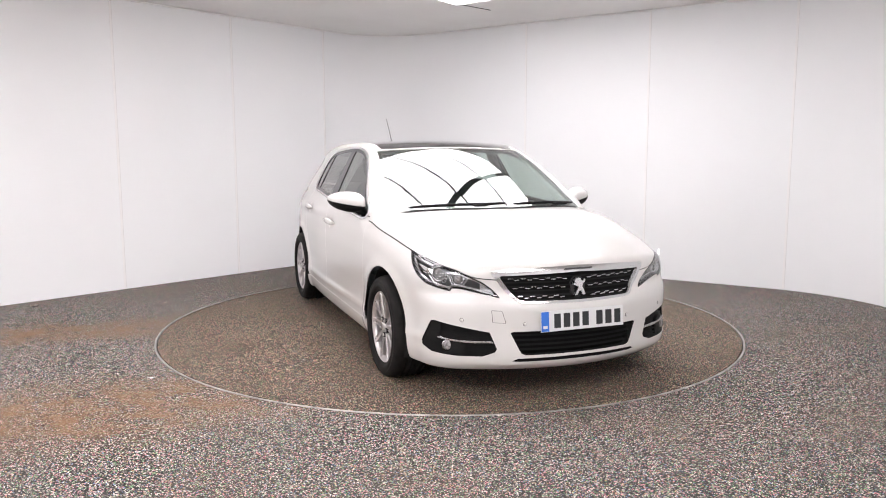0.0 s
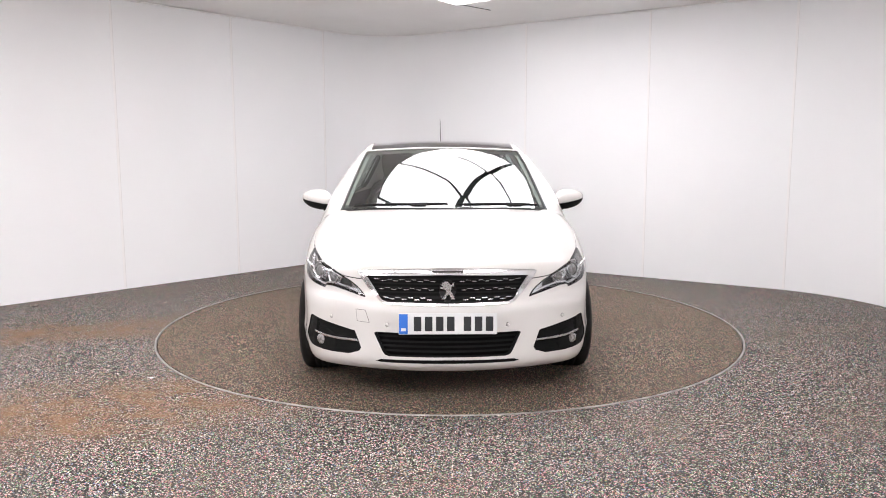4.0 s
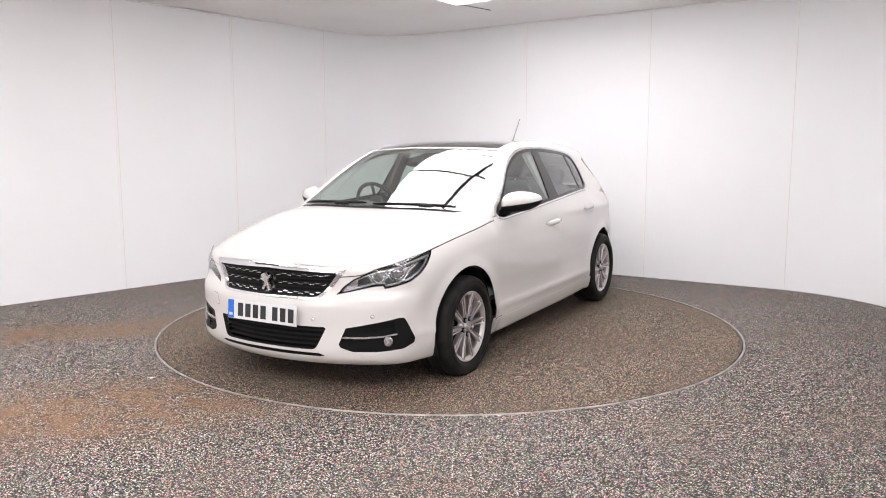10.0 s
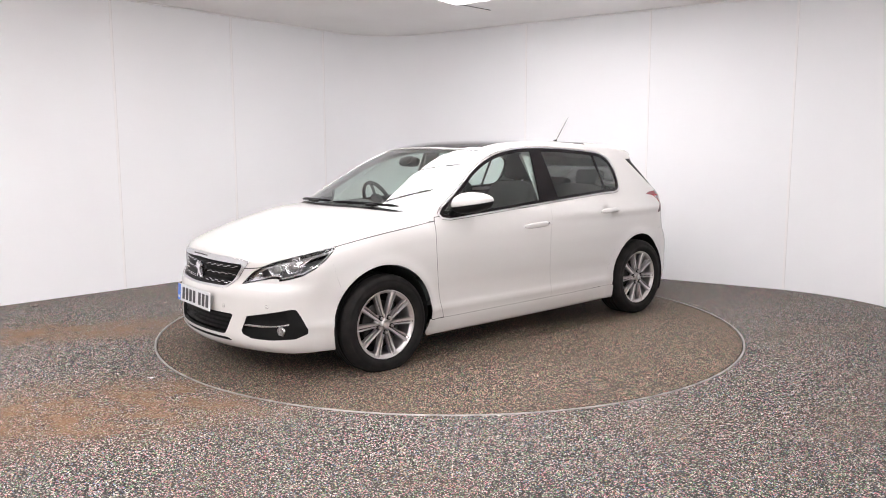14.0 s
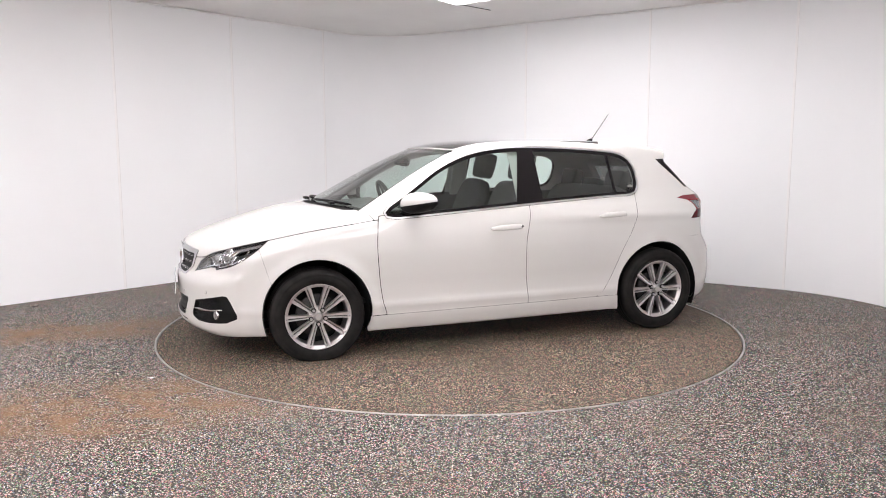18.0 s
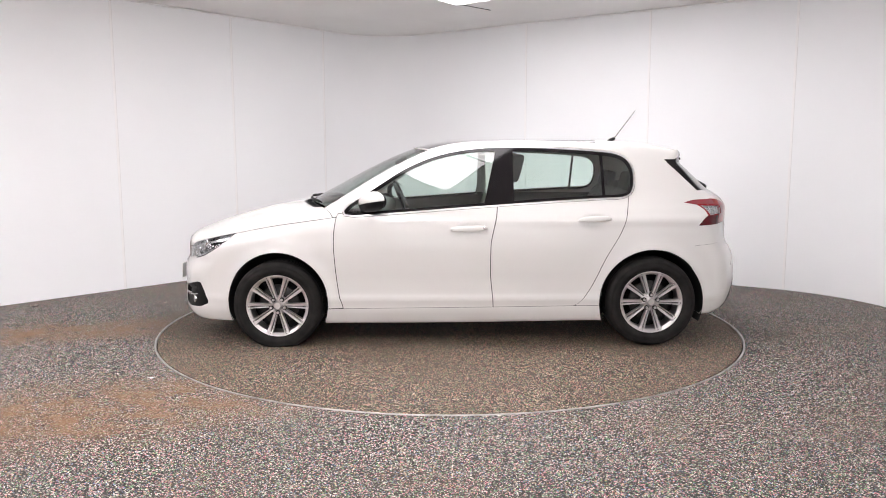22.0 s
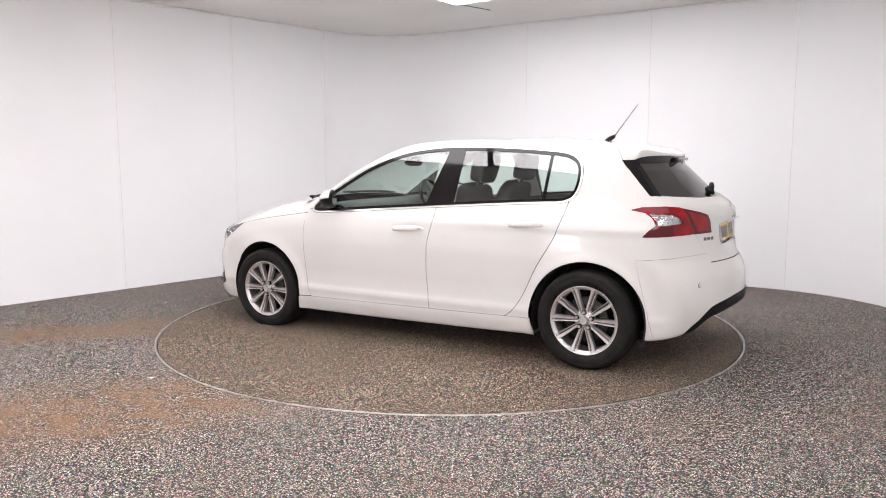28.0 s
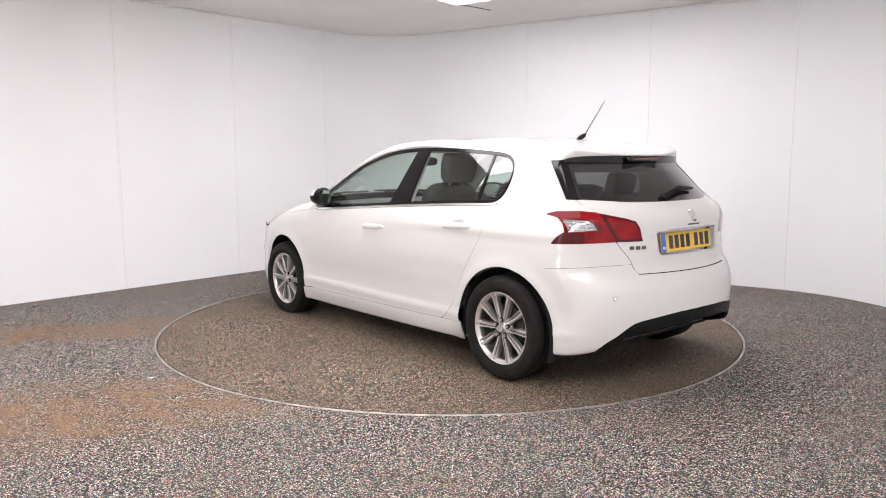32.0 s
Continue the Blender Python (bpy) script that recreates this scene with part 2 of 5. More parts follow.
def studio():
    n = len(OUTLINE)
    inner, outer = offset_outline(OUTLINE, 0.006), offset_outline(OUTLINE, 0.12)
    loops = [[(*p, 0) for p in inner], [(*p, CEILING) for p in inner], [(*p, CEILING) for p in outer], [(*p, 0) for p in outer]]
    verts = [v for l in loops for v in l]
    faces = [(a * n + i, a * n + (i + 1) % n, b * n + (i + 1) % n, b * n + i) for a, b in ((0, 1), (1, 2), (2, 3), (3, 0)) for i in range(n)]
    wall = new("wall_round", mesh_of("wall_round", verts, faces, wall_mat, True))
    # the upper and lower rims are sharp edges
    rims = wall.data.attributes.new("sharp_edge", "BOOLEAN", "EDGE")
    rims.data.foreach_set("value", [e.vertices[0] // n == e.vertices[1] // n for e in wall.data.edges])
    tagged(wall, "white glossy panelled studio wall with rounded corners", "wall", kind="structure")
    wall_panels(wall)
    big = offset_outline(OUTLINE, 0.11)
    bm = bmesh.new()
    bm.faces.new([bm.verts.new((*p, 0)) for p in big])
    bmesh.ops.extrude_face_region(bm, geom=bm.faces[:])
    for v in bm.verts[n:]:
        v.co.z = CEILING + 0.1
    for v in bm.verts[:n]:
        v.co.z = CEILING
    bmesh.ops.recalc_face_normals(bm, faces=bm.faces[:])
    me = bpy.data.meshes.new("ceiling")
    bm.to_mesh(me)
    me.materials.append(ceiling_mat)
    tagged(new("ceiling", me), "flat white painted ceiling", "ceiling", kind="structure")
    # floor with a round well for the table
    well, k = 2.238, 128
    ring = [(well * math.cos(2 * math.pi * i / k), well * math.sin(2 * math.pi * i / k), 0) for i in range(k)]
    bm = bmesh.new()
    vo = [bm.verts.new((*p, 0)) for p in big]
    vi = [bm.verts.new(p) for p in ring]
    edges = [bm.edges.new((l[i], l[(i + 1) % len(l)])) for l in (vo, vi) for i in range(len(l))]
    bmesh.ops.triangle_fill(bm, edges=edges, use_beauty=True)
    low = bmesh.ops.extrude_edge_only(bm, edges=[e for e in bm.edges if e.verts[0] in vi and e.verts[1] in vi])
    for v in low["geom"]:
        if isinstance(v, bmesh.types.BMVert):
            v.co.z = -0.15
    bmesh.ops.recalc_face_normals(bm, faces=bm.faces[:])
    me = bpy.data.meshes.new("floor")
    bm.to_mesh(me)
    me.materials.append(floor_mat)
    tagged(new("floor", me), "speckled grey rubber crumb floor", "floor", kind="structure")
    # thin metal edging round the well
    v, f = lathe([(2.224, -0.02), (2.224, 0.003), (2.2265, 0.0045), (2.2355, 0.0045), (2.238, 0.003), (2.238, -0.02)], 160)
    v = [(a, c, b) for a, b, c in v]
    tagged(new("ring_trim", mesh_of("ring_trim", v, f, ring_mat, True)), "thin bright metal edging ring in the floor", "trim", kind="structure")


def turntable():
    table = tagged(new("turntable"), "round rotating car platform covered in brownish rubber crumb", "turntable")
    v, f = lathe([(0.001, 0.0), (1.0, 0.0), (2.212, 0.0), (2.218, -0.006), (2.218, -0.1), (0.001, -0.1)], 160)
    v = [(a, c, b) for a, b, c in v]
    rv, rf = lathe([(2.2060, 0.0), (2.2065, 0.0025), (2.2165, 0.0025), (2.2175, -0.004)], 160)
    part("deck_edge", mesh_of("deck_edge", [(a, c, b) for a, b, c in rv], [x[::-1] for x in rf], disc_mat), None, table)
    part("deck", mesh_of("deck", v, [x[::-1] for x in f], disc_mat), None, table)
    return table


studio()
table = turntable()
# ---- the car: x forward, y to its left, z up, origin midway between the axles ----
def curve(*pts, blur=0.0):
    """A smooth curve without overshoot through (x, y) pairs in rising x; blur rounds it off over that length."""
    xs, ys = np.array([p[0] for p in pts], float), np.array([p[1] for p in pts], float)
    h, d = np.diff(xs), np.diff(ys) / np.diff(xs)
    m = np.zeros(len(xs))
    m[0], m[-1] = d[0], d[-1]
    same = d[:-1] * d[1:] > 0
    w1, w2 = 2 * h[1:] + h[:-1], h[1:] + 2 * h[:-1]
    with np.errstate(divide="ignore", invalid="ignore"):
        m[1:-1] = np.where(same, (w1 + w2) / (w1 / d[:-1] + w2 / d[1:]), 0)

    def at(x):
        x = np.clip(np.asarray(x, float), xs[0] - 0.3, xs[-1] + 0.3)
        i = np.clip(np.searchsorted(xs, x) - 1, 0, len(h) - 1)
        t = (x - xs[i]) / h[i]
        mid = ys[i] * (1 + 2 * t) * (1 - t) ** 2 + m[i] * h[i] * t * (1 - t) ** 2 + ys[i + 1] * t * t * (3 - 2 * t) + m[i + 1] * h[i] * t * t * (t - 1)
        return np.where(t < 0, ys[0] + m[0] * (x - xs[0]), np.where(t > 1, ys[-1] + m[-1] * (x - xs[-1]), mid))
    if not blur:
        return at
    gx = np.linspace(xs[0] - 0.25, xs[-1] + 0.25, 3000)
    w = np.arange(-3 * blur, 3 * blur, gx[1] - gx[0])
    kern = np.exp(-0.5 * (w / blur) ** 2)
    gy = sum(k * at(gx + o) for k, o in zip(kern / kern.sum(), w))
    return lambda x: np.interp(x, gx, gy)


def softmax(a, b, k):
    h = np.maximum(k - np.abs(a - b), 0) / k
    return np.maximum(a, b) + h * h * k / 4


def step(a, b, x):
    t = np.clip((x - a) / (b - a), 0, 1)
    return t * t * (3 - 2 * t)


# section of the flank at the middle pillar: height, half width
flank = curve((0.15, 0.836), (0.20, 0.860), (0.268, 0.879), (0.30, 0.881), (0.338, 0.8885), (0.375, 0.8815), (0.45, 0.880), (0.55, 0.885), (0.68, 0.888), (0.78, 0.881), (0.86, 0.868),
              (0.93, 0.848), (1.0, 0.812), (1.1, 0.762), (1.2, 0.710), (1.3, 0.656), (1.39, 0.604), (1.5, 0.535), blur=0.011)
# how much the flank draws in along the car, below and above the waist
taper_low = curve((-2.1, -0.17), (-1.9, -0.115), (-1.6, -0.062), (-1.3, -0.028), (-0.9, -0.018), (-0.3, 0.0), (0.5, 0.0), (0.9, 0.0), (1.3, -0.012), (1.6, -0.04), (1.9, -0.09), (2.2, -0.16), blur=0.12)
taper_high = curve((-2.1, -0.14), (-1.8, -0.085), (-1.45, -0.065), (-1.0, -0.035), (-0.3, 0.0), (0.2, 0.008), (0.6, 0.016), (1.0, 0.010), (1.5, -0.02), (2.0, -0.05), blur=0.12)
# centre line from above: bonnet, screen, roof, spoiler
roof_line = curve((-1.9, 1.25), (-1.7, 1.322), (-1.61, 1.348), (-1.46, 1.385), (-1.30, 1.419), (-1.155, 1.440), (-0.805, 1.460), (-0.363, 1.462), (0.085, 1.450), (0.25, 1.431), (0.40, 1.391),
                  (0.541, 1.336), (0.773, 1.224), (1.0, 1.102), (1.22, 0.983), (1.45, 0.86), (1.9, 0.55), blur=0.06)
bonnet_line = curve((0.7, 1.0), (1.0, 0.995), (1.22, 0.988), (1.36, 0.976), (1.48, 0.956), (1.72, 0.893), (1.90, 0.838), (2.04, 0.782), (2.14, 0.735), (2.25, 0.66), blur=0.05)


def crest(x):
    return softmax(roof_line(x), bonnet_line(x), 0.012)


nose = curve((0.10, 2.05), (0.175, 2.125), (0.21, 2.165), (0.26, 2.175), (0.40, 2.168), (0.50, 2.170), (0.545, 2.160), (0.60, 2.128), (0.70, 2.128), (0.76, 2.12), (0.90, 2.10), blur=0.012)
tail = curve((0.10, -1.98), (0.20, -2.05), (0.30, -2.095), (0.45, -2.115), (0.58, -2.105), (0.655, -2.075), (0.70, -2.045), (0.85, -2.03), (0.95, -2.03), (1.027, -1.985), (1.06, -1.932),
             (1.10, -1.876), (1.17, -1.800), (1.231, -1.736), (1.30, -1.672), (1.325, -1.680), (1.42, -1.682), blur=0.010)


def roof_height(x, y):
    """Height of the upper skin; its cross curve is round on the roof, flatter with rolled edges on the bonnet."""
    c = x + 0.4 * y * y
    s = step(0.35, 1.15, c)
    return crest(c) - 0.062 * y * y * (1 - s) - 0.125 * y ** 4 * s


def body_field(p):
    """Negative inside the closed skin of the car."""
    x, y, z = p[..., 0], np.abs(p[..., 1]), p[..., 2]
    hi = step(0.86, 1.1, z)
    width = flank(z) + taper_low(x) * (1 - hi) + taper_high(x) * hi
    for hub, r in ((1.31, 0.355), (-1.31, 0.370)):
        d = np.hypot(x - hub, z - 0.31) - r
        width = width + 0.012 * np.exp(-(np.maximum(d, 0) / 0.05) ** 2) * step(0.95, 0.7, z)
    width = width + 0.010 * step(0.0, -0.9, x) * np.exp(-((z - 0.885) / 0.035) ** 2) * step(-2.0, -1.6, x)
    side = y - width
    top = (z - roof_height(x, y)) * 0.9
    front = x - (nose(z) - 0.4 * y * y - 0.10 * y ** 6)
    back = (tail(z) + 0.42 * y * y + 0.12 * y ** 6) - x
    f = softmax(front, top, 0.05)
    f = softmax(f, side, 0.035 + 0.065 * step(1.05, 0.9, z))
    f = softmax(f, back, 0.07 - 0.056 * step(1.03, 1.12, z))
    return softmax(f, 0.165 + 0.02 * step(1.0, -1.6, x) + 0.028 * step(-1.3, -1.65, x) + 0.06 * step(-1.7, -2.0, x) - z, 0.02)


def body_normal(p):
    e, g = 0.003, []
    for k in range(3):
        d = np.zeros(3)
        d[k] = e
        g.append(body_field(p + d) - body_field(p - d))
    g = np.stack(g, -1)
    return g / np.maximum(np.linalg.norm(g, axis=-1, keepdims=True), 1e-12)


def skin_grid():
    """Points of the left half of the skin on a net of rays from a spine."""
    caps, mids, rounds, zs = 76, 130, 150, 0.62
    xs0, xs1 = -1.15, 1.2
    o, d = [], []
    th = np.linspace(0, np.pi, rounds)
    for i in range(caps):
        w = np.pi / 2 * i / caps
        o.append(np.full(rounds, xs1)), d.append(np.stack([np.full(rounds, np.cos(w)), np.sin(w) * np.sin(th), -np.sin(w) * np.cos(th)], -1))
    for i in range(mids + 1):
        o.append(np.full(rounds, xs1 + (xs0 - xs1) * i / mids)), d.append(np.stack([0 * th, np.sin(th), -np.cos(th)], -1))
    for i in range(1, caps + 1):
        w = np.pi / 2 + np.pi / 2 * i / caps
        o.append(np.full(rounds, xs0)), d.append(np.stack([np.full(rounds, np.cos(w)), np.sin(w) * np.sin(th), -np.sin(w) * np.cos(th)], -1))
    o, d = np.array(o), np.array(d)
    base = np.stack([o, 0 * o, 0 * o + zs], -1)
    lo, hi = np.zeros(o.shape), np.full(o.shape, 1.5)
    for _ in range(24):
        mid = (lo + hi) / 2
        inside = body_field(base + d * mid[..., None]) < 0
        lo, hi = np.where(inside, mid, lo), np.where(inside, hi, mid)
    return base + d * lo[..., None]


SKIN = skin_grid()
SKIN[:, 0, 1] = SKIN[:, -1, 1] = 0
SKIN_N = body_normal(SKIN)


def polygon(points, rounding=0.0):
    """Signed inside distance of a 2D polygon, positive within."""
    q = np.array(points, float)
    nxt = np.roll(q, -1, 0)

    def at(u, v):
        best, inside = np.full(u.shape, 1e9), np.zeros(u.shape, bool)
        for (ax, ay), (bx, by) in zip(q, nxt):
            ex, ey = bx - ax, by - ay
            t = np.clip(((u - ax) * ex + (v - ay) * ey) / (ex * ex + ey * ey), 0, 1)
            best = np.minimum(best, np.hypot(u - ax - t * ex, v - ay - t * ey))
            if ay != by:
                inside ^= ((ay > v) != (by > v)) & (u < ex * (v - ay) / ey + ax)
        return np.where(inside, best, -best) + rounding
    return at


def smooth_polygon(points, times=3):
    """Corner cutting, for soft outlines."""
    q = np.array(points, float)
    for _ in range(times):
        n = np.roll(q, -1, 0)
        q = np.stack([0.75 * q + 0.25 * n, 0.25 * q + 0.75 * n], 1).reshape(-1, 2)
    return q


def cut_skin(keep, lift=0.0, depth=0.006, fine=4):
    """The patch of the left skin where keep(points) > 0, as vertices, normals and faces with a turned-in rim."""
    g = keep(SKIN)
    q = np.stack([g[:-1, :-1], g[1:, :-1], g[1:, 1:], g[:-1, 1:]], -1)
    full = (q > 0.02).all(-1)
    near = (q > -0.03).any(-1) & ~full
    rows, cols = SKIN.shape[:2]
    verts, norms, faces, ids = [], [], [], {}

    def vid(i, j):
        k = (i, j)
        if k not in ids:
            ids[k] = len(verts)
            verts.append(SKIN[i, j]), norms.append(SKIN_N[i, j])
        return ids[k]
    for i, j in np.argwhere(full):
        faces.append([vid(i, j), vid(i + 1, j), vid(i + 1, j + 1), vid(i, j + 1)])
    rim = []
    cells = np.argwhere(near)
    if len(cells):
        s = np.linspace(0, 1, fine + 1)
        a, b = np.meshgrid(s, s, indexing="ij")
        i, j = cells[:, 0], cells[:, 1]

        def blend(f):
            c = [f[i, j], f[i + 1, j], f[i + 1, j + 1], f[i, j + 1]]
            w = [(1 - a) * (1 - b), a * (1 - b), a * b, (1 - a) * b]
            return sum(w_[None, ..., None] * c_[:, None, None, :] for w_, c_ in zip(w, c))
        sub, subn = blend(SKIN), blend(SKIN_N)
        subg = keep(sub)
        local = {}

        def put(key, p, n):
            if key not in local:
                local[key] = len(verts)
                verts.append(p), norms.append(n)
            return local[key]
        for c in range(len(cells)):
            if (subg[c] <= 0).all():
                continue
            ci, cj = int(i[c]) * fine, int(j[c]) * fine
            for u in range(fine):
                for v in range(fine):
                    quad = [(u, v), (u + 1, v), (u + 1, v + 1), (u, v + 1)]
                    gs = [subg[c][x] for x in quad]
                    if max(gs) <= 0:
                        continue
                    out, cut = [], []
                    for k in range(4):
                        x, y2 = quad[k], quad[(k + 1) % 4]
                        ga, gb = gs[k], gs[(k + 1) % 4]
                        if ga > 0:
                            out.append(put((ci + x[0], cj + x[1]), sub[c][x], subn[c][x]))
                        if (ga > 0) != (gb > 0):
                            w = ga / (ga - gb)
                            ka, kb = (ci + x[0], cj + x[1]), (ci + y2[0], cj + y2[1])
                            e = put((min(ka, kb), max(ka, kb)), sub[c][x] * (1 - w) + sub[c][y2] * w, subn[c][x] * (1 - w) + subn[c][y2] * w)
                            out.append(e)
                            cut.append((e, ga > 0))
                    if len(out) > 2:
                        faces.append(out)
                    if len(cut) == 2:
                        leave = [e for e, f in cut if f][0]
                        enter = [e for e, f in cut if not f][0]
                        rim.append((leave, enter))
    v, n = np.array(verts), np.array(norms)
    n /= np.linalg.norm(n, axis=1, keepdims=True)
    v = v + n * (lift(v)[:, None] if callable(lift) else lift)
    if depth and rim:
        inner, extra, en = {}, [], []
        for e in rim:
            for k in e:
                if k not in inner:
                    inner[k] = len(v) + len(extra)
                    extra.append(v[k] - n[k] * depth)
                    en.append(n[k])
        faces += [[a, inner[a], inner[b], b] for a, b in rim]
        v, n = np.vstack([v, extra]), np.vstack([n, en])
    return v, n, faces


def skin_mesh(name, patch, mat, both=False, mirror=False):
    v, n, f = patch
    flip = np.array([1, -1, 1.0])
    if mirror:
        v, n, f = v * flip, n * flip, [x[::-1] for x in f]
    if both:
        k = len(v)
        f = f + [[i + k for i in x[::-1]] for x in f]
        v, n = np.vstack([v, v * flip]), np.vstack([n, n * flip])
    me = mesh_of(name, v, f, mat, True)
    me.normals_split_custom_set_from_vertices([tuple(x) for x in n])
    return me


def both_sides(name, patch, mat, parent, label=""):
    """A left and a right panel, each an object."""
    a = part(name, skin_mesh(name, patch, mat), None, parent, label)
    b = part(name, skin_mesh(name, patch, mat, mirror=True), None, parent, label)
    return a, b


def across(name, patch, mat, parent, label=""):
    return part(name, skin_mesh(name, patch, mat, both=True), None, parent, label)


# regions of the skin, as signed fields over its points
def X(p): return p[..., 0]
def Y(p): return np.abs(p[..., 1])
def Z(p): return p[..., 2]


def every(*fs):
    return lambda p: np.minimum.reduce([f(p) for f in fs])


def side_view(points, soft=0):
    fn = polygon(smooth_polygon(points, soft) if soft else points)
    return lambda p: fn(p[..., 0], p[..., 2])


def grow(f, d): return lambda p: f(p) + d
def outside(f, d=0.0): return lambda p: -f(p) - d


GAP = 0.0030
DLO = smooth_polygon([(0.93, 0.912), (0.60, 1.125), (0.42, 1.245), (0.20, 1.335), (-0.02, 1.377), (-0.25, 1.391), (-0.60, 1.385), (-0.95, 1.362), (-1.12, 1.342), (-1.20, 1.265),
                      (-1.20, 1.115), (-1.145, 1.040), (-0.95, 1.038), (-0.22, 0.993), (0.50, 0.940)], 2)
dlo = every(side_view(DLO), lambda p: Y(p) - 0.45)
arch_f = lambda p: np.hypot(X(p) - 1.31, Z(p) - 0.31) - 0.357
arch_r = lambda p: np.hypot(X(p) + 1.31, Z(p) - 0.31) - 0.372
wing_line = curve((0.60, 0.945), (0.90, 0.909), (1.082, 0.884), (1.332, 0.848), (1.60, 0.797), (1.812, 0.753), (1.941, 0.715), (2.005, 0.676), (2.06, 0.664))
above_wing = lambda p: Z(p) - wing_line(X(p))
front_gap = curve((0.15, 0.845), (0.27, 0.850), (0.36, 0.875), (0.58, 0.902), (0.73, 0.910), (0.89, 0.897), (0.95, 0.88))
mid_gap = curve((0.15, -0.199), (0.28, -0.198), (0.54, -0.178), (0.70, -0.180), (0.93, -0.222), (1.0, -0.228), (1.39, -0.262))
rear_gap = curve((0.20, -0.70), (0.262, -0.70), (0.30, -0.785), (0.352, -0.838), (0.628, -0.985), (0.86, -1.111), (0.994, -1.145), (1.10, -1.16))
xc = lambda p: X(p) + 0.4 * Y(p) ** 2
screen_side = lambda p: (0.715 - 0.155 * (1.229 - xc(p))) - Y(p)
screen = every(lambda p: 1.205 - xc(p), lambda p: xc(p) - 0.385, screen_side, lambda p: Z(p) - 0.93)


def front_view(points, soft=0, behind=1.5):
    fn = polygon(smooth_polygon(points, soft) if soft else points)
    return lambda p: np.minimum(fn(Y(p), Z(p)), X(p) - behind)


def back_view(points, soft=0, ahead=-1.3):
    fn = polygon(smooth_polygon(points, soft) if soft else points)
    return lambda p: np.minimum(fn(Y(p), Z(p)), ahead - X(p))


def corner_view(points, sign, soft=0):
    """Outline on a corner of the car, over y - x at the front (sign -1) or y + x at the rear (sign 1)."""
    fn = polygon(smooth_polygon(points, soft) if soft else points)
    return lambda p: np.minimum(fn(Y(p) + sign * X(p), Z(p)), np.minimum(-sign * X(p) - 1.2, Y(p) - 0.3))


grille_hole = front_view([(-0.2, 0.734), (0.0, 0.734), (0.30, 0.726), (0.47, 0.716), (0.487, 0.708), (0.478, 0.692), (0.424, 0.618), (0.369, 0.562), (0.35, 0.548), (0.312, 0.540), (-0.2, 0.536)])
grille_inner = front_view([(-0.2, 0.701), (0.0, 0.701), (0.436, 0.689), (0.440, 0.680), (0.424, 0.655), (0.373, 0.583), (0.35, 0.562), (0.32, 0.553), (-0.2, 0.548)])
intake = front_view([(-0.2, 0.393), (0.385, 0.391), (0.400, 0.384), (0.388, 0.36), (0.354, 0.288), (0.340, 0.268), (0.318, 0.260), (-0.2, 0.263)])
low_slot = front_view([(-0.2, 0.250), (0.36, 0.243), (0.40, 0.226), (0.36, 0.218), (-0.2, 0.222)])
fog_hole = corner_view([(-1.56, 0.388), (-1.336, 0.419), (-1.147, 0.445), (-1.105, 0.442), (-1.078, 0.413), (-1.012, 0.322), (-1.017, 0.296), (-1.111, 0.268), (-1.34, 0.256), (-1.51, 0.256), (-1.60, 0.278), (-1.615, 0.297), (-1.588, 0.341)], -1)
lamp_hole = corner_view([(-1.622, 0.570), (-1.55, 0.622), (-1.484, 0.658), (-1.310, 0.713), (-1.106, 0.752), (-0.815, 0.800), (-0.838, 0.765), (-0.882, 0.721), (-0.951, 0.676), (-1.047, 0.637), (-1.15, 0.617), (-1.255, 0.602), (-1.262, 0.618), (-1.327, 0.616)], -1)
tail_hole = corner_view([(-0.80, 1.003), (-0.885, 1.021), (-1.045, 1.028), (-1.157, 1.022), (-1.42, 0.985), (-1.50, 0.968), (-1.535, 0.93), (-1.562, 0.856), (-1.34, 0.856), (-0.833, 0.845), (-0.875, 0.885), (-0.937, 0.914), (-0.925, 0.957), (-0.89, 0.988)], 1)
tail_clear = corner_view([(-0.905, 0.990), (-1.10, 0.984), (-1.16, 0.965), (-1.20, 0.922), (-0.962, 0.914), (-0.935, 0.957)], 1)
hatch_curve = curve((0.60, 0.44), (0.677, 0.443), (0.705, 0.463), (0.737, 0.472), (0.860, 0.557), (1.016, 0.631), (1.07, 0.662), (1.32, 0.70))
hatch = every(lambda p: hatch_curve(Z(p)) - Y(p), lambda p: Z(p) - 0.676, lambda p: -1.55 - X(p), lambda p: 1.090 - Z(p))
glass_line = lambda p: (-1.44 - (1.302 - Z(p)) * 0.97 - X(p)) * 0.7
lip_curve = curve((0.0, 1.332), (0.20, 1.332), (0.37, 1.330), (0.54, 1.320), (0.585, 1.306), (0.62, 1.295), (0.7, 1.285))
rear_glass = every(glass_line, lambda p: lip_curve(Y(p)) - Z(p), lambda p: Z(p) - 1.066 - 0.02 * step(0.3, 0.7, Y(p)), lambda p: -1.40 - X(p))
rear_pane = every(rear_glass, lambda p: 0.540 + (1.32 - Z(p)) * 0.46 - Y(p), lambda p: 1.287 - Z(p))
spoiler_zone = every(lambda p: -1.40 - 0.6 * (1.38 - Z(p)) - X(p), lambda p: Z(p) - 1.25, outside(rear_glass))
plate_hole = back_view([(-0.2, 0.906), (0.30, 0.906), (0.312, 0.895), (0.288, 0.780), (0.27, 0.768), (-0.2, 0.768)])
skirt_curve = curve((0.0, 0.458), (0.20, 0.452), (0.387, 0.432), (0.50, 0.410), (0.60, 0.335), (0.66, 0.285), (0.70, 0.22))
skirt_zone = every(lambda p: skirt_curve(Y(p)) - Z(p), lambda p: -1.72 - X(p))
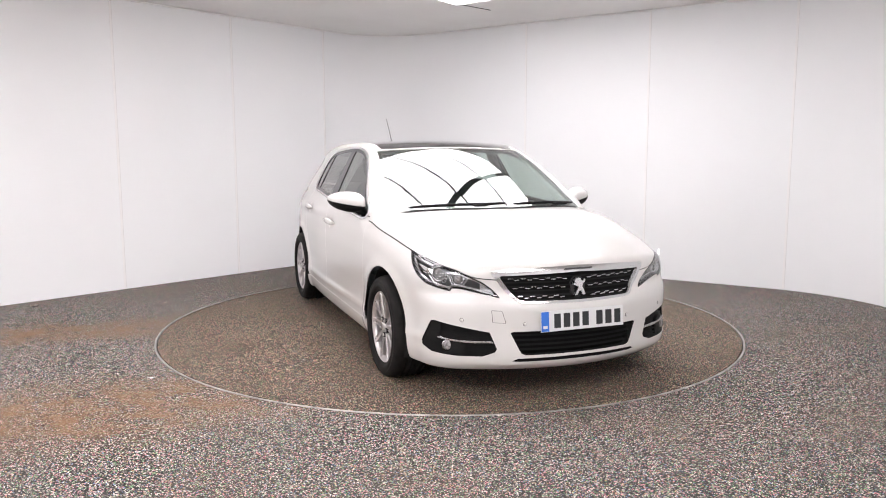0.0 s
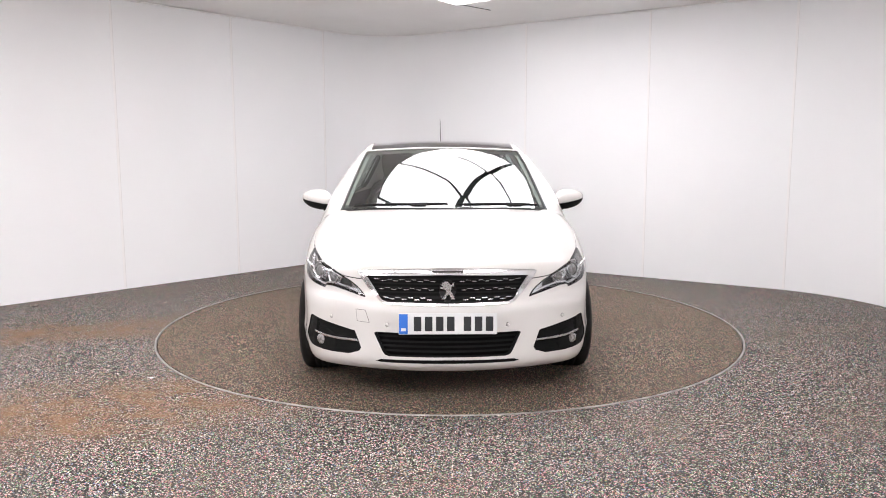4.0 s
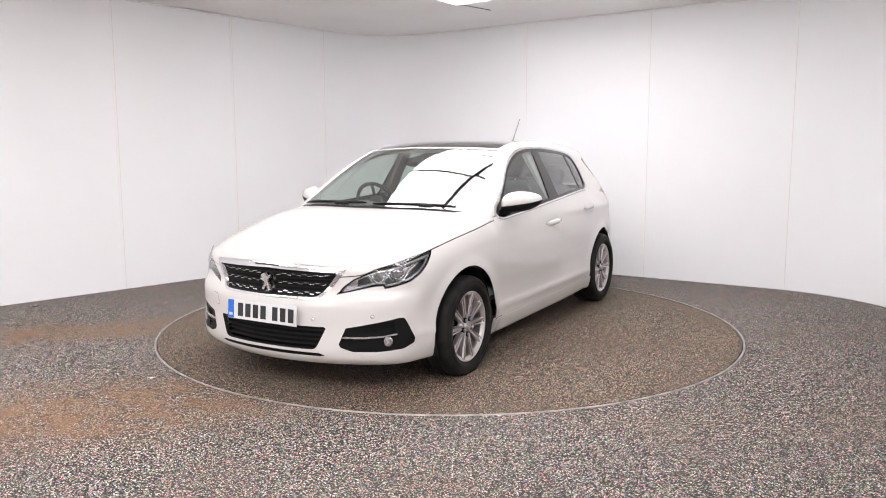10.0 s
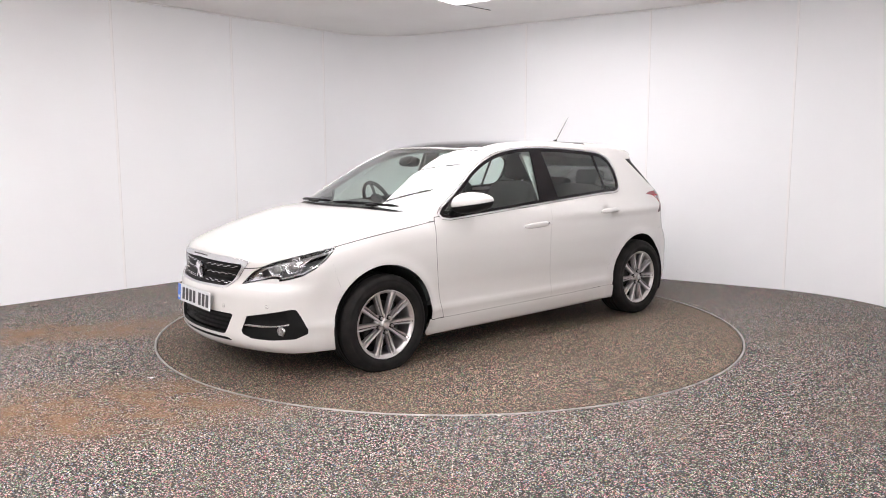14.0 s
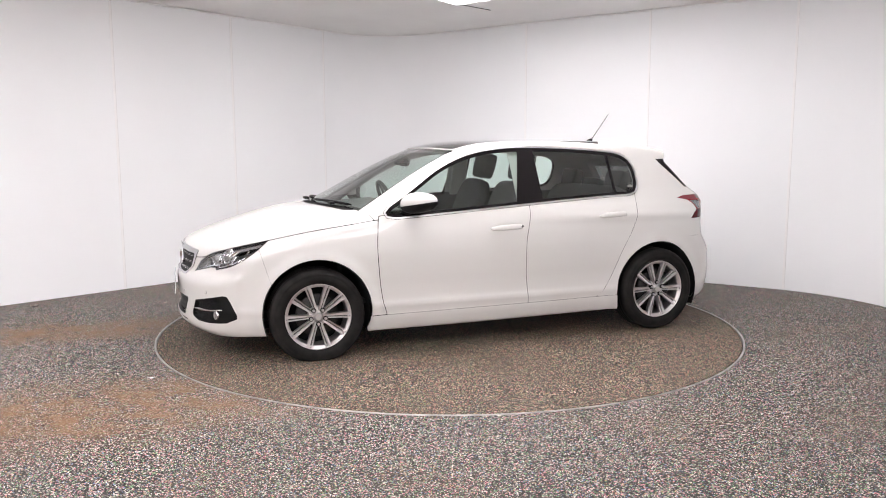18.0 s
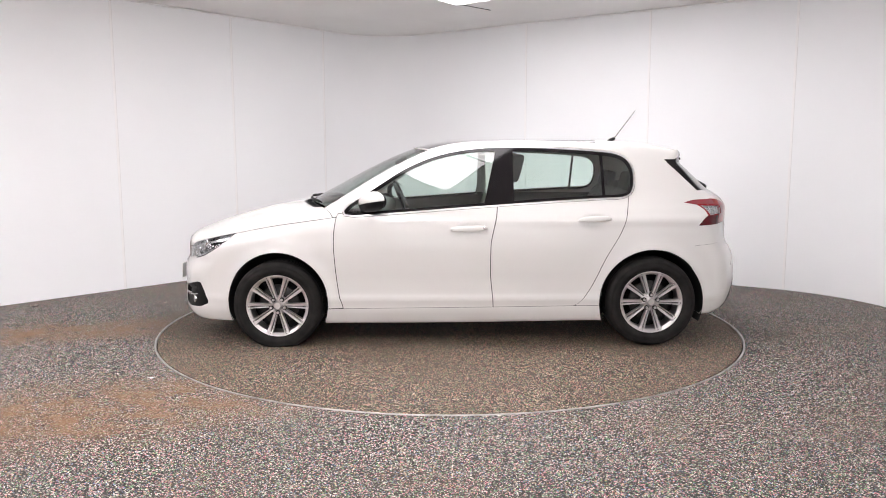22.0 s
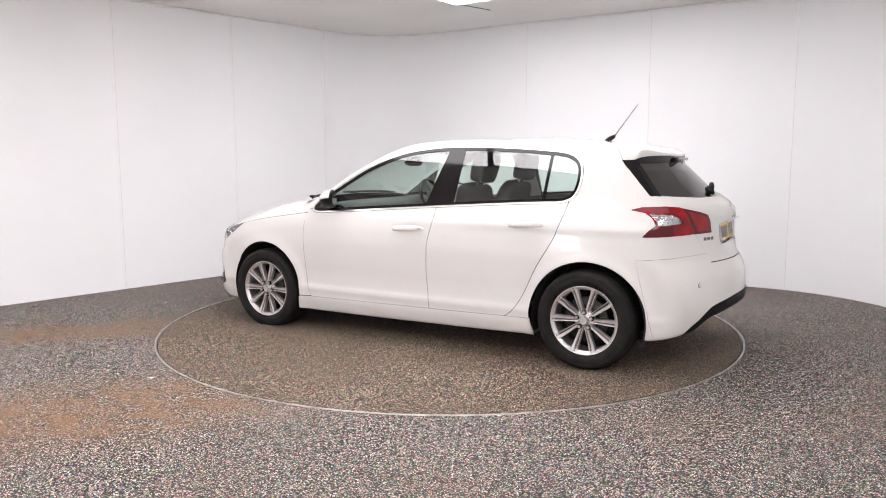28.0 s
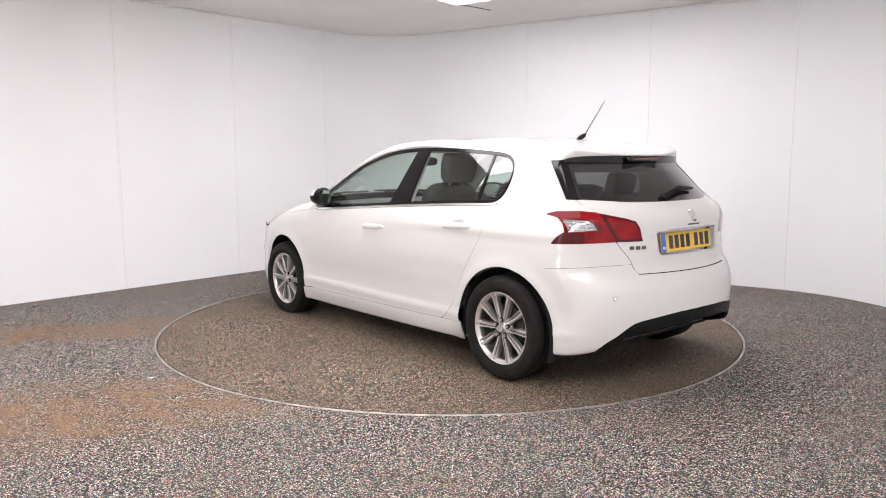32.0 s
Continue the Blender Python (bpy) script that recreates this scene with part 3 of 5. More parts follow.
skirt = every(skirt_zone, lambda p: Z(p) - skirt_curve(Y(p)) + 0.070 - 0.02 * step(0.45, 0.62, Y(p)))
door_foot = lambda p: Z(p) - 0.272 - 0.011 * (0.9 - X(p))
front_pane = every(grow(dlo, -0.020), lambda p: X(p) + 0.135 + 0.24 * (Z(p) - 1.0))
rear_side_pane = every(grow(dlo, -0.020), lambda p: -0.345 - X(p), lambda p: X(p) + 0.972)
quarter_pane = every(grow(dlo, -0.020), lambda p: -0.990 - X(p))
roof_pane = every(lambda p: 0.372 - xc(p), lambda p: X(p) + 0.95, lambda p: 0.545 - Y(p), lambda p: Z(p) - 1.2)


def cup_zone(x0, z0):
    """The oval scoop behind a door handle."""
    return every(lambda p: (1 - np.hypot((X(p) - x0) / 0.072, (Z(p) - z0) / 0.050)) * 0.050, lambda p: Y(p) - 0.4)


CUPS = ((-0.035, 0.829), (-0.905, 0.889))
def skin_point(x, y, lift=0.0, top=True):
    """A point of the upper skin over (x, y)."""
    lo, hi = 0.6, 1.7
    for _ in range(30):
        mid = (lo + hi) / 2
        if body_field(np.array([[x, y, mid]]))[0] < 0:
            lo = mid
        else:
            hi = mid
    p = np.array([x, y, lo])
    n = body_normal(p[None])[0]
    return Vector(p + n * lift), Vector(n)


def flank_point(x, z, lift=0.0):
    """A point of the left flank at (x, z)."""
    lo, hi = 0.2, 1.2
    for _ in range(30):
        mid = (lo + hi) / 2
        if body_field(np.array([[x, mid, z]]))[0] < 0:
            lo = mid
        else:
            hi = mid
    p = np.array([x, lo, z])
    n = body_normal(p[None])[0]
    return Vector(p + n * lift), Vector(n)


def end_point(y, z, front=True, lift=0.0):
    """A point of the nose or tail at (y, z)."""
    lo, hi = (1.0, 2.6) if front else (-1.2, -2.6)
    for _ in range(32):
        mid = (lo + hi) / 2
        if body_field(np.array([[mid, y, z]]))[0] < 0:
            lo = mid
        else:
            hi = mid
    p = np.array([lo, y, z])
    n = body_normal(p[None])[0]
    return Vector(p + n * lift), Vector(n)


def facing(p, n, up=(0, 0, 1)):
    """A pose at p whose z axis is the normal n and whose y axis leans towards up."""
    n = Vector(n).normalized()
    x = Vector(up).cross(n).normalized()
    y = n.cross(x)
    return Matrix(((x.x, y.x, n.x, p[0]), (x.y, y.y, n.y, p[1]), (x.z, y.z, n.z, p[2]), (0, 0, 0, 1)))


MIRRORED = Matrix.Diagonal((1, -1, 1, 1))


def pair(name, bm, mat, parent, label="", smooth=True):
    """A left part and its mirror image on the right."""
    other = bm.copy()
    bmesh.ops.transform(other, matrix=MIRRORED, verts=other.verts)
    bmesh.ops.reverse_faces(other, faces=other.faces[:])
    parents = parent if isinstance(parent, (tuple, list)) else (parent, parent)
    return part(name, bm, mat, parents[0], label, smooth), part(name, other, mat, parents[1], label, smooth)


def both_under(name, patch, mat, parents, label=""):
    a = part(name, skin_mesh(name, patch, mat), None, parents[0], label)
    b = part(name, skin_mesh(name, patch, mat, mirror=True), None, parents[1], label)
    return a, b


def poly_bm(verts, faces):
    bm = bmesh.new()
    vs = [bm.verts.new(v) for v in verts]
    for f in faces:
        bm.faces.new([vs[i] for i in f])
    bmesh.ops.recalc_face_normals(bm, faces=bm.faces[:])
    return bm


def ball(r, m, u=20, v=12):
    bm = bmesh.new()
    bmesh.ops.create_uvsphere(bm, u_segments=u, v_segments=v, radius=r)
    bmesh.ops.transform(bm, matrix=m, verts=bm.verts)
    return bm


def cyl(r1, r2, depth, m, n=28):
    bm = bmesh.new()
    bmesh.ops.create_cone(bm, cap_ends=True, segments=n, radius1=r1, radius2=r2, depth=depth)
    bmesh.ops.transform(bm, matrix=m, verts=bm.verts)
    return bm


insert_grey = mottle(shader("insert_grey", (0.30, 0.29, 0.29), 0.35, 0.5), 60, (0.16, 0.155, 0.155), (0.46, 0.45, 0.45), 2.0)
cap_silver = mottle(shader("cap_silver", (0.55, 0.54, 0.545), 0.4, 0.7), 160, (0.42, 0.41, 0.41), (0.66, 0.65, 0.65), 2.0)
red_lens = mottle(shader("red_lens", (0.3, 0.004, 0.008), 0.06, 0.0, Specular_IOR_Level=0.3), 9, (0.19, 0.003, 0.006), (0.32, 0.005, 0.009), 2.0)
dark_red_lens = shader("dark_red_lens", (0.085, 0.004, 0.008), 0.08, 0.0, Specular_IOR_Level=0.3)
pale_lens = shader("pale_lens", (0.24, 0.035, 0.045), 0.05, 0.0, Coat_Weight=1.0)
silver = shader("reflector_silver", (0.70, 0.70, 0.71), 0.16, 0.9)
lamp_dark = shader("lamp_bezel", (0.13, 0.13, 0.133), 0.3, 0.4)
grille_black = shader("grille_black", (0.004, 0.004, 0.004), 0.5, Specular_IOR_Level=0.1)
liner = bumpy(shader("wheel_liner", (0.010, 0.010, 0.010), 0.9), 80, 0.4)
plate_white = bumpy(shader("plate_white", (0.74, 0.75, 0.75), 0.25), 300, 0.05, 0.0005)
plate_yellow = shader("plate_yellow", (0.90, 0.56, 0.06), 0.25)
plate_ink = shader("plate_ink", (0.02, 0.022, 0.025), 0.4)
plate_blue = shader("plate_blue", (0.03, 0.16, 0.62), 0.3)
mirror_mat = shader("mirror_glass", (0.75, 0.78, 0.78), 0.02, 1.0)
lining_light = bumpy(mottle(shader("headlining", (0.50, 0.50, 0.48), 0.9), 90, (0.46, 0.46, 0.445), (0.54, 0.54, 0.52)), 400, 0.2)
lining_dark = bumpy(shader("door_lining", (0.085, 0.088, 0.09), 0.75), 500, 0.2, 0.0005)
disc_steel = shader("brake_steel", (0.035, 0.033, 0.032), 0.5, 0.6)


def car_body(car):
    low = lambda p: Z(p) - 0.172
    frame_out = outside(dlo, 0.0140)
    fd = every(lambda p: front_gap(Z(p)) - GAP - X(p), lambda p: X(p) - mid_gap(Z(p)) - GAP, door_foot, frame_out, lambda p: Y(p) - 0.4, lambda p: 1.02 - Z(p), lambda p: -above_wing(p) + 0.02, outside(cup_zone(*CUPS[0])))
    rd = every(lambda p: mid_gap(Z(p)) - GAP - X(p), lambda p: X(p) - rear_gap(Z(p)) - GAP, door_foot, frame_out, lambda p: Y(p) - 0.4, lambda p: 1.06 - Z(p), arch_r, outside(cup_zone(*CUPS[1])))
    bonnet = every(grow(above_wing, -GAP), lambda p: xc(p) - 1.245 + 0.045 * step(0.62, 0.68, Y(p)), lambda p: X(p) - 0.86, outside(grille_hole), outside(lamp_hole), lambda p: Z(p) - 0.55)
    wing_zone = every(lambda p: -above_wing(p) - GAP, lambda p: X(p) - front_gap(Z(p)) - GAP, lambda p: Y(p) - 0.4)
    bumper_cut = lambda p: (X(p) - 1.60 - 0.30 * (Z(p) - 0.5)) * 0.9
    wing = every(wing_zone, arch_f, outside(lamp_hole), lambda p: -bumper_cut(p) - 0.0008, lambda p: np.maximum(Z(p) - 0.178 - (X(p) < 1.25) * 1.0, door_foot(p) - GAP))
    front_bumper = every(lambda p: -above_wing(p) - GAP, lambda p: bumper_cut(p) - 0.0008, arch_f, low, outside(grille_hole), outside(intake), outside(low_slot), outside(fog_hole), outside(lamp_hole))
    sill = every(lambda p: -door_foot(p) - 0.0035, lambda p: 1.2 - X(p), lambda p: X(p) + 1.2, arch_f, arch_r, low, lambda p: Y(p) - 0.5)
    cut_line = lambda p: 0.714 + 0.075 * (-1.73 - X(p)) - Z(p)
    rear_zone = lambda p: (-1.60 - 0.5 * (0.72 - Z(p)) * 0.5 - X(p)) * 0.9
    rear_bumper = every(lambda p: cut_line(p) - 0.0012, lambda p: rear_zone(p) - 0.0006, outside(hatch, 0.0035), arch_r, outside(skirt_zone), low)
    tailgate = every(grow(hatch, -GAP), outside(tail_hole, 0.001), outside(rear_glass), outside(plate_hole))
    black_skirt = every(skirt, low)
    cowl = every(lambda p: 1.245 - xc(p), lambda p: xc(p) - 1.195, lambda p: Z(p) - 0.93, lambda p: 0.67 - Y(p))
    shell = every(low, frame_out, outside(screen), outside(roof_pane, 0.003), arch_f, arch_r, outside(fd, 2 * GAP), outside(rd, 2 * GAP), outside(cup_zone(*CUPS[0]), 0.01), outside(cup_zone(*CUPS[1]), 0.01), outside(every(above_wing, lambda p: xc(p) - 1.195, lambda p: X(p) - 0.85)),
                  outside(every(wing_zone, lambda p: X(p) - 0.8), 2 * GAP), lambda p: 1.5 - X(p), outside(every(lambda p: -door_foot(p) + 0.0, lambda p: X(p) + 1.2, lambda p: 1.3 - X(p))),
                  outside(every(lambda p: cut_line(p), rear_zone), 0.0006), outside(skirt_zone), outside(hatch, GAP), outside(tail_hole, 0.001), outside(rear_glass), outside(spoiler_zone, 0.0012))
    holes = (grille_hole, intake, low_slot, fog_hole, lamp_hole, tail_hole, plate_hole, cup_zone(*CUPS[0]), cup_zone(*CUPS[1]), skirt_zone)
    under = every(lambda p: Z(p) - 0.19, outside(grow(dlo, 0.016)), outside(screen), outside(roof_pane), outside(rear_glass), arch_f, arch_r, *[outside(h) for h in holes])
    # black sheet just under the skin stands in for shade in the panel gaps
    across("gap_shade_shell", cut_skin(grow(under, -0.003), -0.0045, 0.0), void_black, car)
    fl = both_sides("front_door", cut_skin(fd), paint, car)
    rl = both_sides("rear_door", cut_skin(rd), paint, car)
    across("bonnet", cut_skin(bonnet), paint, car)
    both_sides("front_wing", cut_skin(wing), paint, car)
    across("front_bumper", cut_skin(front_bumper, 0, 0.010), paint, car)
    both_sides("sill", cut_skin(sill, 0.009, 0.03), paint, car)
    across("body_shell", cut_skin(shell), paint, car)
    hatch_ob = across("tailgate", cut_skin(tailgate, 0, 0.035), paint, car)
    across("spoiler", cut_skin(grow(spoiler_zone, -0.0012), 0, 0.008, 6), paint, hatch_ob)
    across("rear_bumper", cut_skin(rear_bumper), paint, car)
    across("rear_skirt", cut_skin(black_skirt, 0.002, 0.02), black_plastic, car, "black plastic rear bumper skirt")
    across("cowl", cut_skin(cowl, -0.003, 0.01), black_plastic, car, "black plastic windscreen cowl")
    # glazing
    across("windscreen", cut_skin(screen, -0.006, 0.004), screen_pane, car, "green-tinted windscreen")
    frit_in = every(lambda p: 1.165 - xc(p), lambda p: xc(p) - 0.415, grow(screen_side, -0.022))
    across("screen_border", cut_skin(every(screen, outside(frit_in)), -0.0095, 0.0), gloss_black, car, "black border of the windscreen")
    across("glass_roof", cut_skin(roof_pane, -0.001, 0.01), roof_glass, car, "black glass panoramic roof")
    for nm, reg in (("front_side_window", front_pane), ("rear_side_window", rear_side_pane), ("quarter_window", quarter_pane)):
        both_sides(nm, cut_skin(reg, -0.006, 0.003), pane, car)
    panes = lambda p: np.maximum.reduce([front_pane(p), rear_side_pane(p), quarter_pane(p)])
    both_sides("window_frame", cut_skin(every(dlo, lambda p: -panes(p)), -0.002, 0.012), gloss_black, car, "gloss black window surround and middle pillar")
    both_sides("window_trim", cut_skin(every(grow(dlo, 0.0105), outside(dlo)), 0.003, 0.008), trim_chrome, car, "bright chrome window trim")
    both_sides("window_seal", cut_skin(every(grow(dlo, 0.0150), outside(grow(dlo, -0.004))), -0.003, 0.01), black_plastic, car)
    for zone, doors in ((CUPS[0], fl), (CUPS[1], rl)):
        zone = cup_zone(*zone)
        both_under("handle_cup", cut_skin(grow(zone, 0.0005), lambda v, zone=zone: -0.036 * np.clip(zone(v) / 0.050, 0, 1) ** 0.6, 0.0, 6), paint, doors)
    across("rear_window", cut_skin(rear_pane, -0.005, 0.004), pane_dark, car, "dark tinted rear window")
    beside = lambda p: Y(p) - 0.541 - (1.32 - Z(p)) * 0.46
    across("rear_window_border", cut_skin(every(rear_glass, outside(rear_pane), lambda p: 0.003 - beside(p)), -0.003, 0.012, 6), gloss_black, hatch_ob)
    both_sides("glass_wing", cut_skin(every(rear_glass, lambda p: beside(p) - 0.006), -0.002, 0.012, 6), gloss_black, car, "gloss black panel beside the rear window")
    # linings seen through the glass
    inner = every(lambda p: X(p) + 1.72, lambda p: 1.10 - X(p), low)
    gaps = every(outside(every(grow(dlo, -0.012), lambda p: np.maximum(X(p) + 0.15, -0.32 - X(p)))), outside(grow(screen, -0.03)), outside(grow(rear_pane, -0.03)), outside(grow(roof_pane, -0.30)))
    across("headlining", cut_skin(every(inner, gaps, lambda p: Z(p) - 1.02), -0.030, 0.0), lining_light, car, "pale grey cloth headlining")
    across("door_lining", cut_skin(every(inner, gaps, lambda p: 1.02 - Z(p), lambda p: np.hypot(X(p) - 1.31, Z(p) - 0.31) - 0.42, lambda p: np.hypot(X(p) + 1.31, Z(p) - 0.31) - 0.42), -0.032, 0.0), lining_dark, car)
    plate_box(car, hatch_ob)
    return fl, rl, hatch_ob


def plate_box(car, hatch_ob):
    across("plate_recess", cut_skin(grow(plate_hole, 0.004), -0.056, 0.0), paint, hatch_ob)


def number_plate(parent, x, z, ink_from, facing_back, mat):
    """A plate with its blue band; the characters are plain bars."""
    s = -1 if facing_back else 1
    lean = pose(x, 0, z, 0, 0, 180 if facing_back else 0) @ pose(0, 0, 0, 0, -4 if not facing_back else -8, 0)
    plate = part("number_plate", box(0.006, 0.522, 0.112, 0.002), mat, parent, "number plate with plain bars", m=lean)
    part("blue_band", box(0.001, 0.046, 0.106, 0.0, pose(0.0036, -0.235, 0)), plate_blue, plate)
    part("band_mark", box(0.001, 0.026, 0.016, 0.0, pose(0.0042, -0.235, -0.03)), plate_white, plate)
    at = -0.185
    for k in range(7):
        part("character_bar", box(0.001, 0.040, 0.077, 0.0, pose(0.0036, at + 0.025, 0)), plate_ink, plate)
        at += 0.0585 + (0.030 if k == 3 else 0)


def front_face(car):
    grille = across("grille", cut_skin(grow(grille_hole, 0.004), -0.022, 0.0), grille_black, car, "black radiator grille with bright dashes")
    across("grille_surround", cut_skin(every(grille_hole, outside(grille_inner)), 0.005, 0.02), chrome, grille, "chrome grille surround")
    for z in (0.676, 0.650, 0.628, 0.605, 0.585, 0.562):
        across("slat", cut_skin(every(grow(grille_inner, -0.002), lambda p, z=z: 0.0035 - np.abs(Z(p) - z)), -0.010, 0.012, 8), black_plastic, grille)
    for row, z in enumerate((0.664, 0.618, 0.573)):
        # short dashes that step up and down by turns
        for k in range(12):
            y0 = 0.078 + k * 0.034 + 0.010 * row
            zk = z + (0.0075 if k % 2 else 0.0)
            dash = every(grow(grille_inner, -0.010), lambda p, zk=zk: 0.0012 - np.abs(Z(p) - zk), lambda p, y0=y0: 0.0135 - np.abs(Y(p) - y0))
            if y0 < 0.335 + 0.62 * (zk - 0.562):
                both_sides("bright_dash", cut_skin(dash, -0.006, 0.008, 8), chrome, grille)
    # plain silver badge
    out = [(-0.010, 0.050), (0.004, 0.048), (0.012, 0.034), (0.022, 0.030), (0.028, 0.042), (0.036, 0.040), (0.034, 0.024), (0.020, 0.016), (0.018, -0.002), (0.030, -0.022), (0.042, -0.050),
           (0.022, -0.050), (0.010, -0.022), (-0.004, -0.030), (-0.014, -0.050), (-0.032, -0.050), (-0.012, -0.018), (-0.008, 0.0), (-0.042, 0.012), (-0.040, 0.020), (-0.020, 0.018), (-0.036, 0.030), (-0.026, 0.044)]
    bm = poly_bm([(2.132, y, 0.621 + z) for y, z in out], [tuple(range(len(out)))])
    got = bmesh.ops.extrude_face_region(bm, geom=bm.faces[:])
    for v in got["geom"]:
        if isinstance(v, bmesh.types.BMVert):
            v.co.x += 0.014
            v.co.y *= 0.93
            v.co.z = 0.621 + (v.co.z - 0.621) * 0.95
    bmesh.ops.recalc_face_normals(bm, faces=bm.faces[:])
    part("badge", bm, silver, grille, "plain silver badge")
    across("badge_plinth", cut_skin(every(grille_inner, lambda p: 0.046 - np.hypot(Y(p), (Z(p) - 0.621) * 0.85)), -0.004, 0.02, 6), gloss_black, grille)
    # lettering strip on the surround
    part("letter_bar", box(0.002, 0.17, 0.008, 0.0, pose(2.131, 0, 0.720)), alloy_dark, grille)
    low = across("lower_intake", cut_skin(grow(intake, 0.004), -0.05, 0.0), grille_black, car, "black slatted lower air intake")
    for k in range(4):
        z = 0.288 + k * 0.026
        across("slat", cut_skin(every(grow(intake, -0.002), lambda p, z=z: 0.0042 - np.abs(Z(p) - z)), -0.022 - 0.002 * (k % 2), 0.02, 6), black_plastic, low)
    across("intake_lip", cut_skin(every(intake, outside(grow(intake, -0.006))), -0.004, 0.02, 6), black_plastic, low)
    across("lower_slot", cut_skin(grow(low_slot, 0.004), -0.009, 0.0), grille_black, car)
    # fog lamp surrounds
    fog = both_sides("fog_surround", cut_skin(grow(fog_hole, 0.003), -0.030, 0.0), black_plastic, car, "black fog lamp surround")
    in_fog = grow(fog_hole, -0.004)
    side = lambda p: Y(p) - X(p)
    both_under("bezel", cut_skin(every(fog_hole, outside(grow(fog_hole, -0.010))), -0.003, 0.028), black_plastic, fog)
    outer = every(in_fog, lambda p: side(p) + 1.175 + 0.25 * np.abs(Z(p) - 0.36))
    both_under("outer_panel", cut_skin(outer, -0.008, 0.02), black_plastic, fog)
    both_under("bright_strip", cut_skin(every(in_fog, lambda p: 0.0035 - np.abs(Z(p) - (0.333 + 0.06 * np.maximum(side(p) + 1.42, 0) + 0.05 * np.maximum(side(p) + 1.28, 0))), lambda p: -1.165 - side(p)), -0.002, 0.02, 8), chrome, fog, "chrome strip")
    for z in (0.405, 0.380, 0.305, 0.280):
        both_under("slat", cut_skin(every(in_fog, lambda p, z=z: 0.004 - np.abs(Z(p) - z), lambda p: -1.19 - side(p)), -0.016, 0.016, 6), black_plastic, fog)
    pod = every(in_fog, lambda p: 0.075 - np.hypot((side(p) + 1.265) * 0.62, (Z(p) - 0.300)))
    both_under("lamp_pod", cut_skin(pod, -0.012, 0.02), black_plastic, fog)
    p, n = Vector((1.944, 0.702, 0.312)), Vector((0.93, 0.33, 0.02)).normalized()
    at = facing(p + n * -0.010, n)
    pair("fog_lamp", cyl(0.029, 0.031, 0.03, at), chrome, fog)
    pair("fog_lens", ball(0.028, at @ Matrix.Translation((0, 0, 0.012)) @ Matrix.Diagonal((1, 1, 0.32, 1))), insert_grey, fog, "round fog lamp lens")
    # parking sensors and towing cover
    for y, z in ((0.325, 0.432), (0.640, 0.455)):
        p, n = end_point(y, z)
        pair("parking_sensor", cyl(0.0100, 0.0092, 0.004, facing(p, n)), paint, car)
        pair("sensor_ring", cyl(0.0112, 0.0108, 0.002, facing(p, n)), alloy_dark, car)
    tow = polygon([(0.495, 0.507), (0.445, 0.504), (0.424, 0.440), (0.489, 0.444)])
    edge = cut_skin(every(lambda p: tow(Y(p), Z(p)) + 0.0022, lambda p: X(p) - 1.5), 0.0006, 0.003, 6)
    part("tow_cover_joint", skin_mesh("tow_cover_joint", edge, alloy_dark, mirror=True), None, car)
    patch = cut_skin(every(lambda p: tow(Y(p), Z(p)), lambda p: X(p) - 1.5), 0.0015, 0.006, 6)
    part("tow_cover", skin_mesh("tow_cover", patch, paint, mirror=True), None, car)


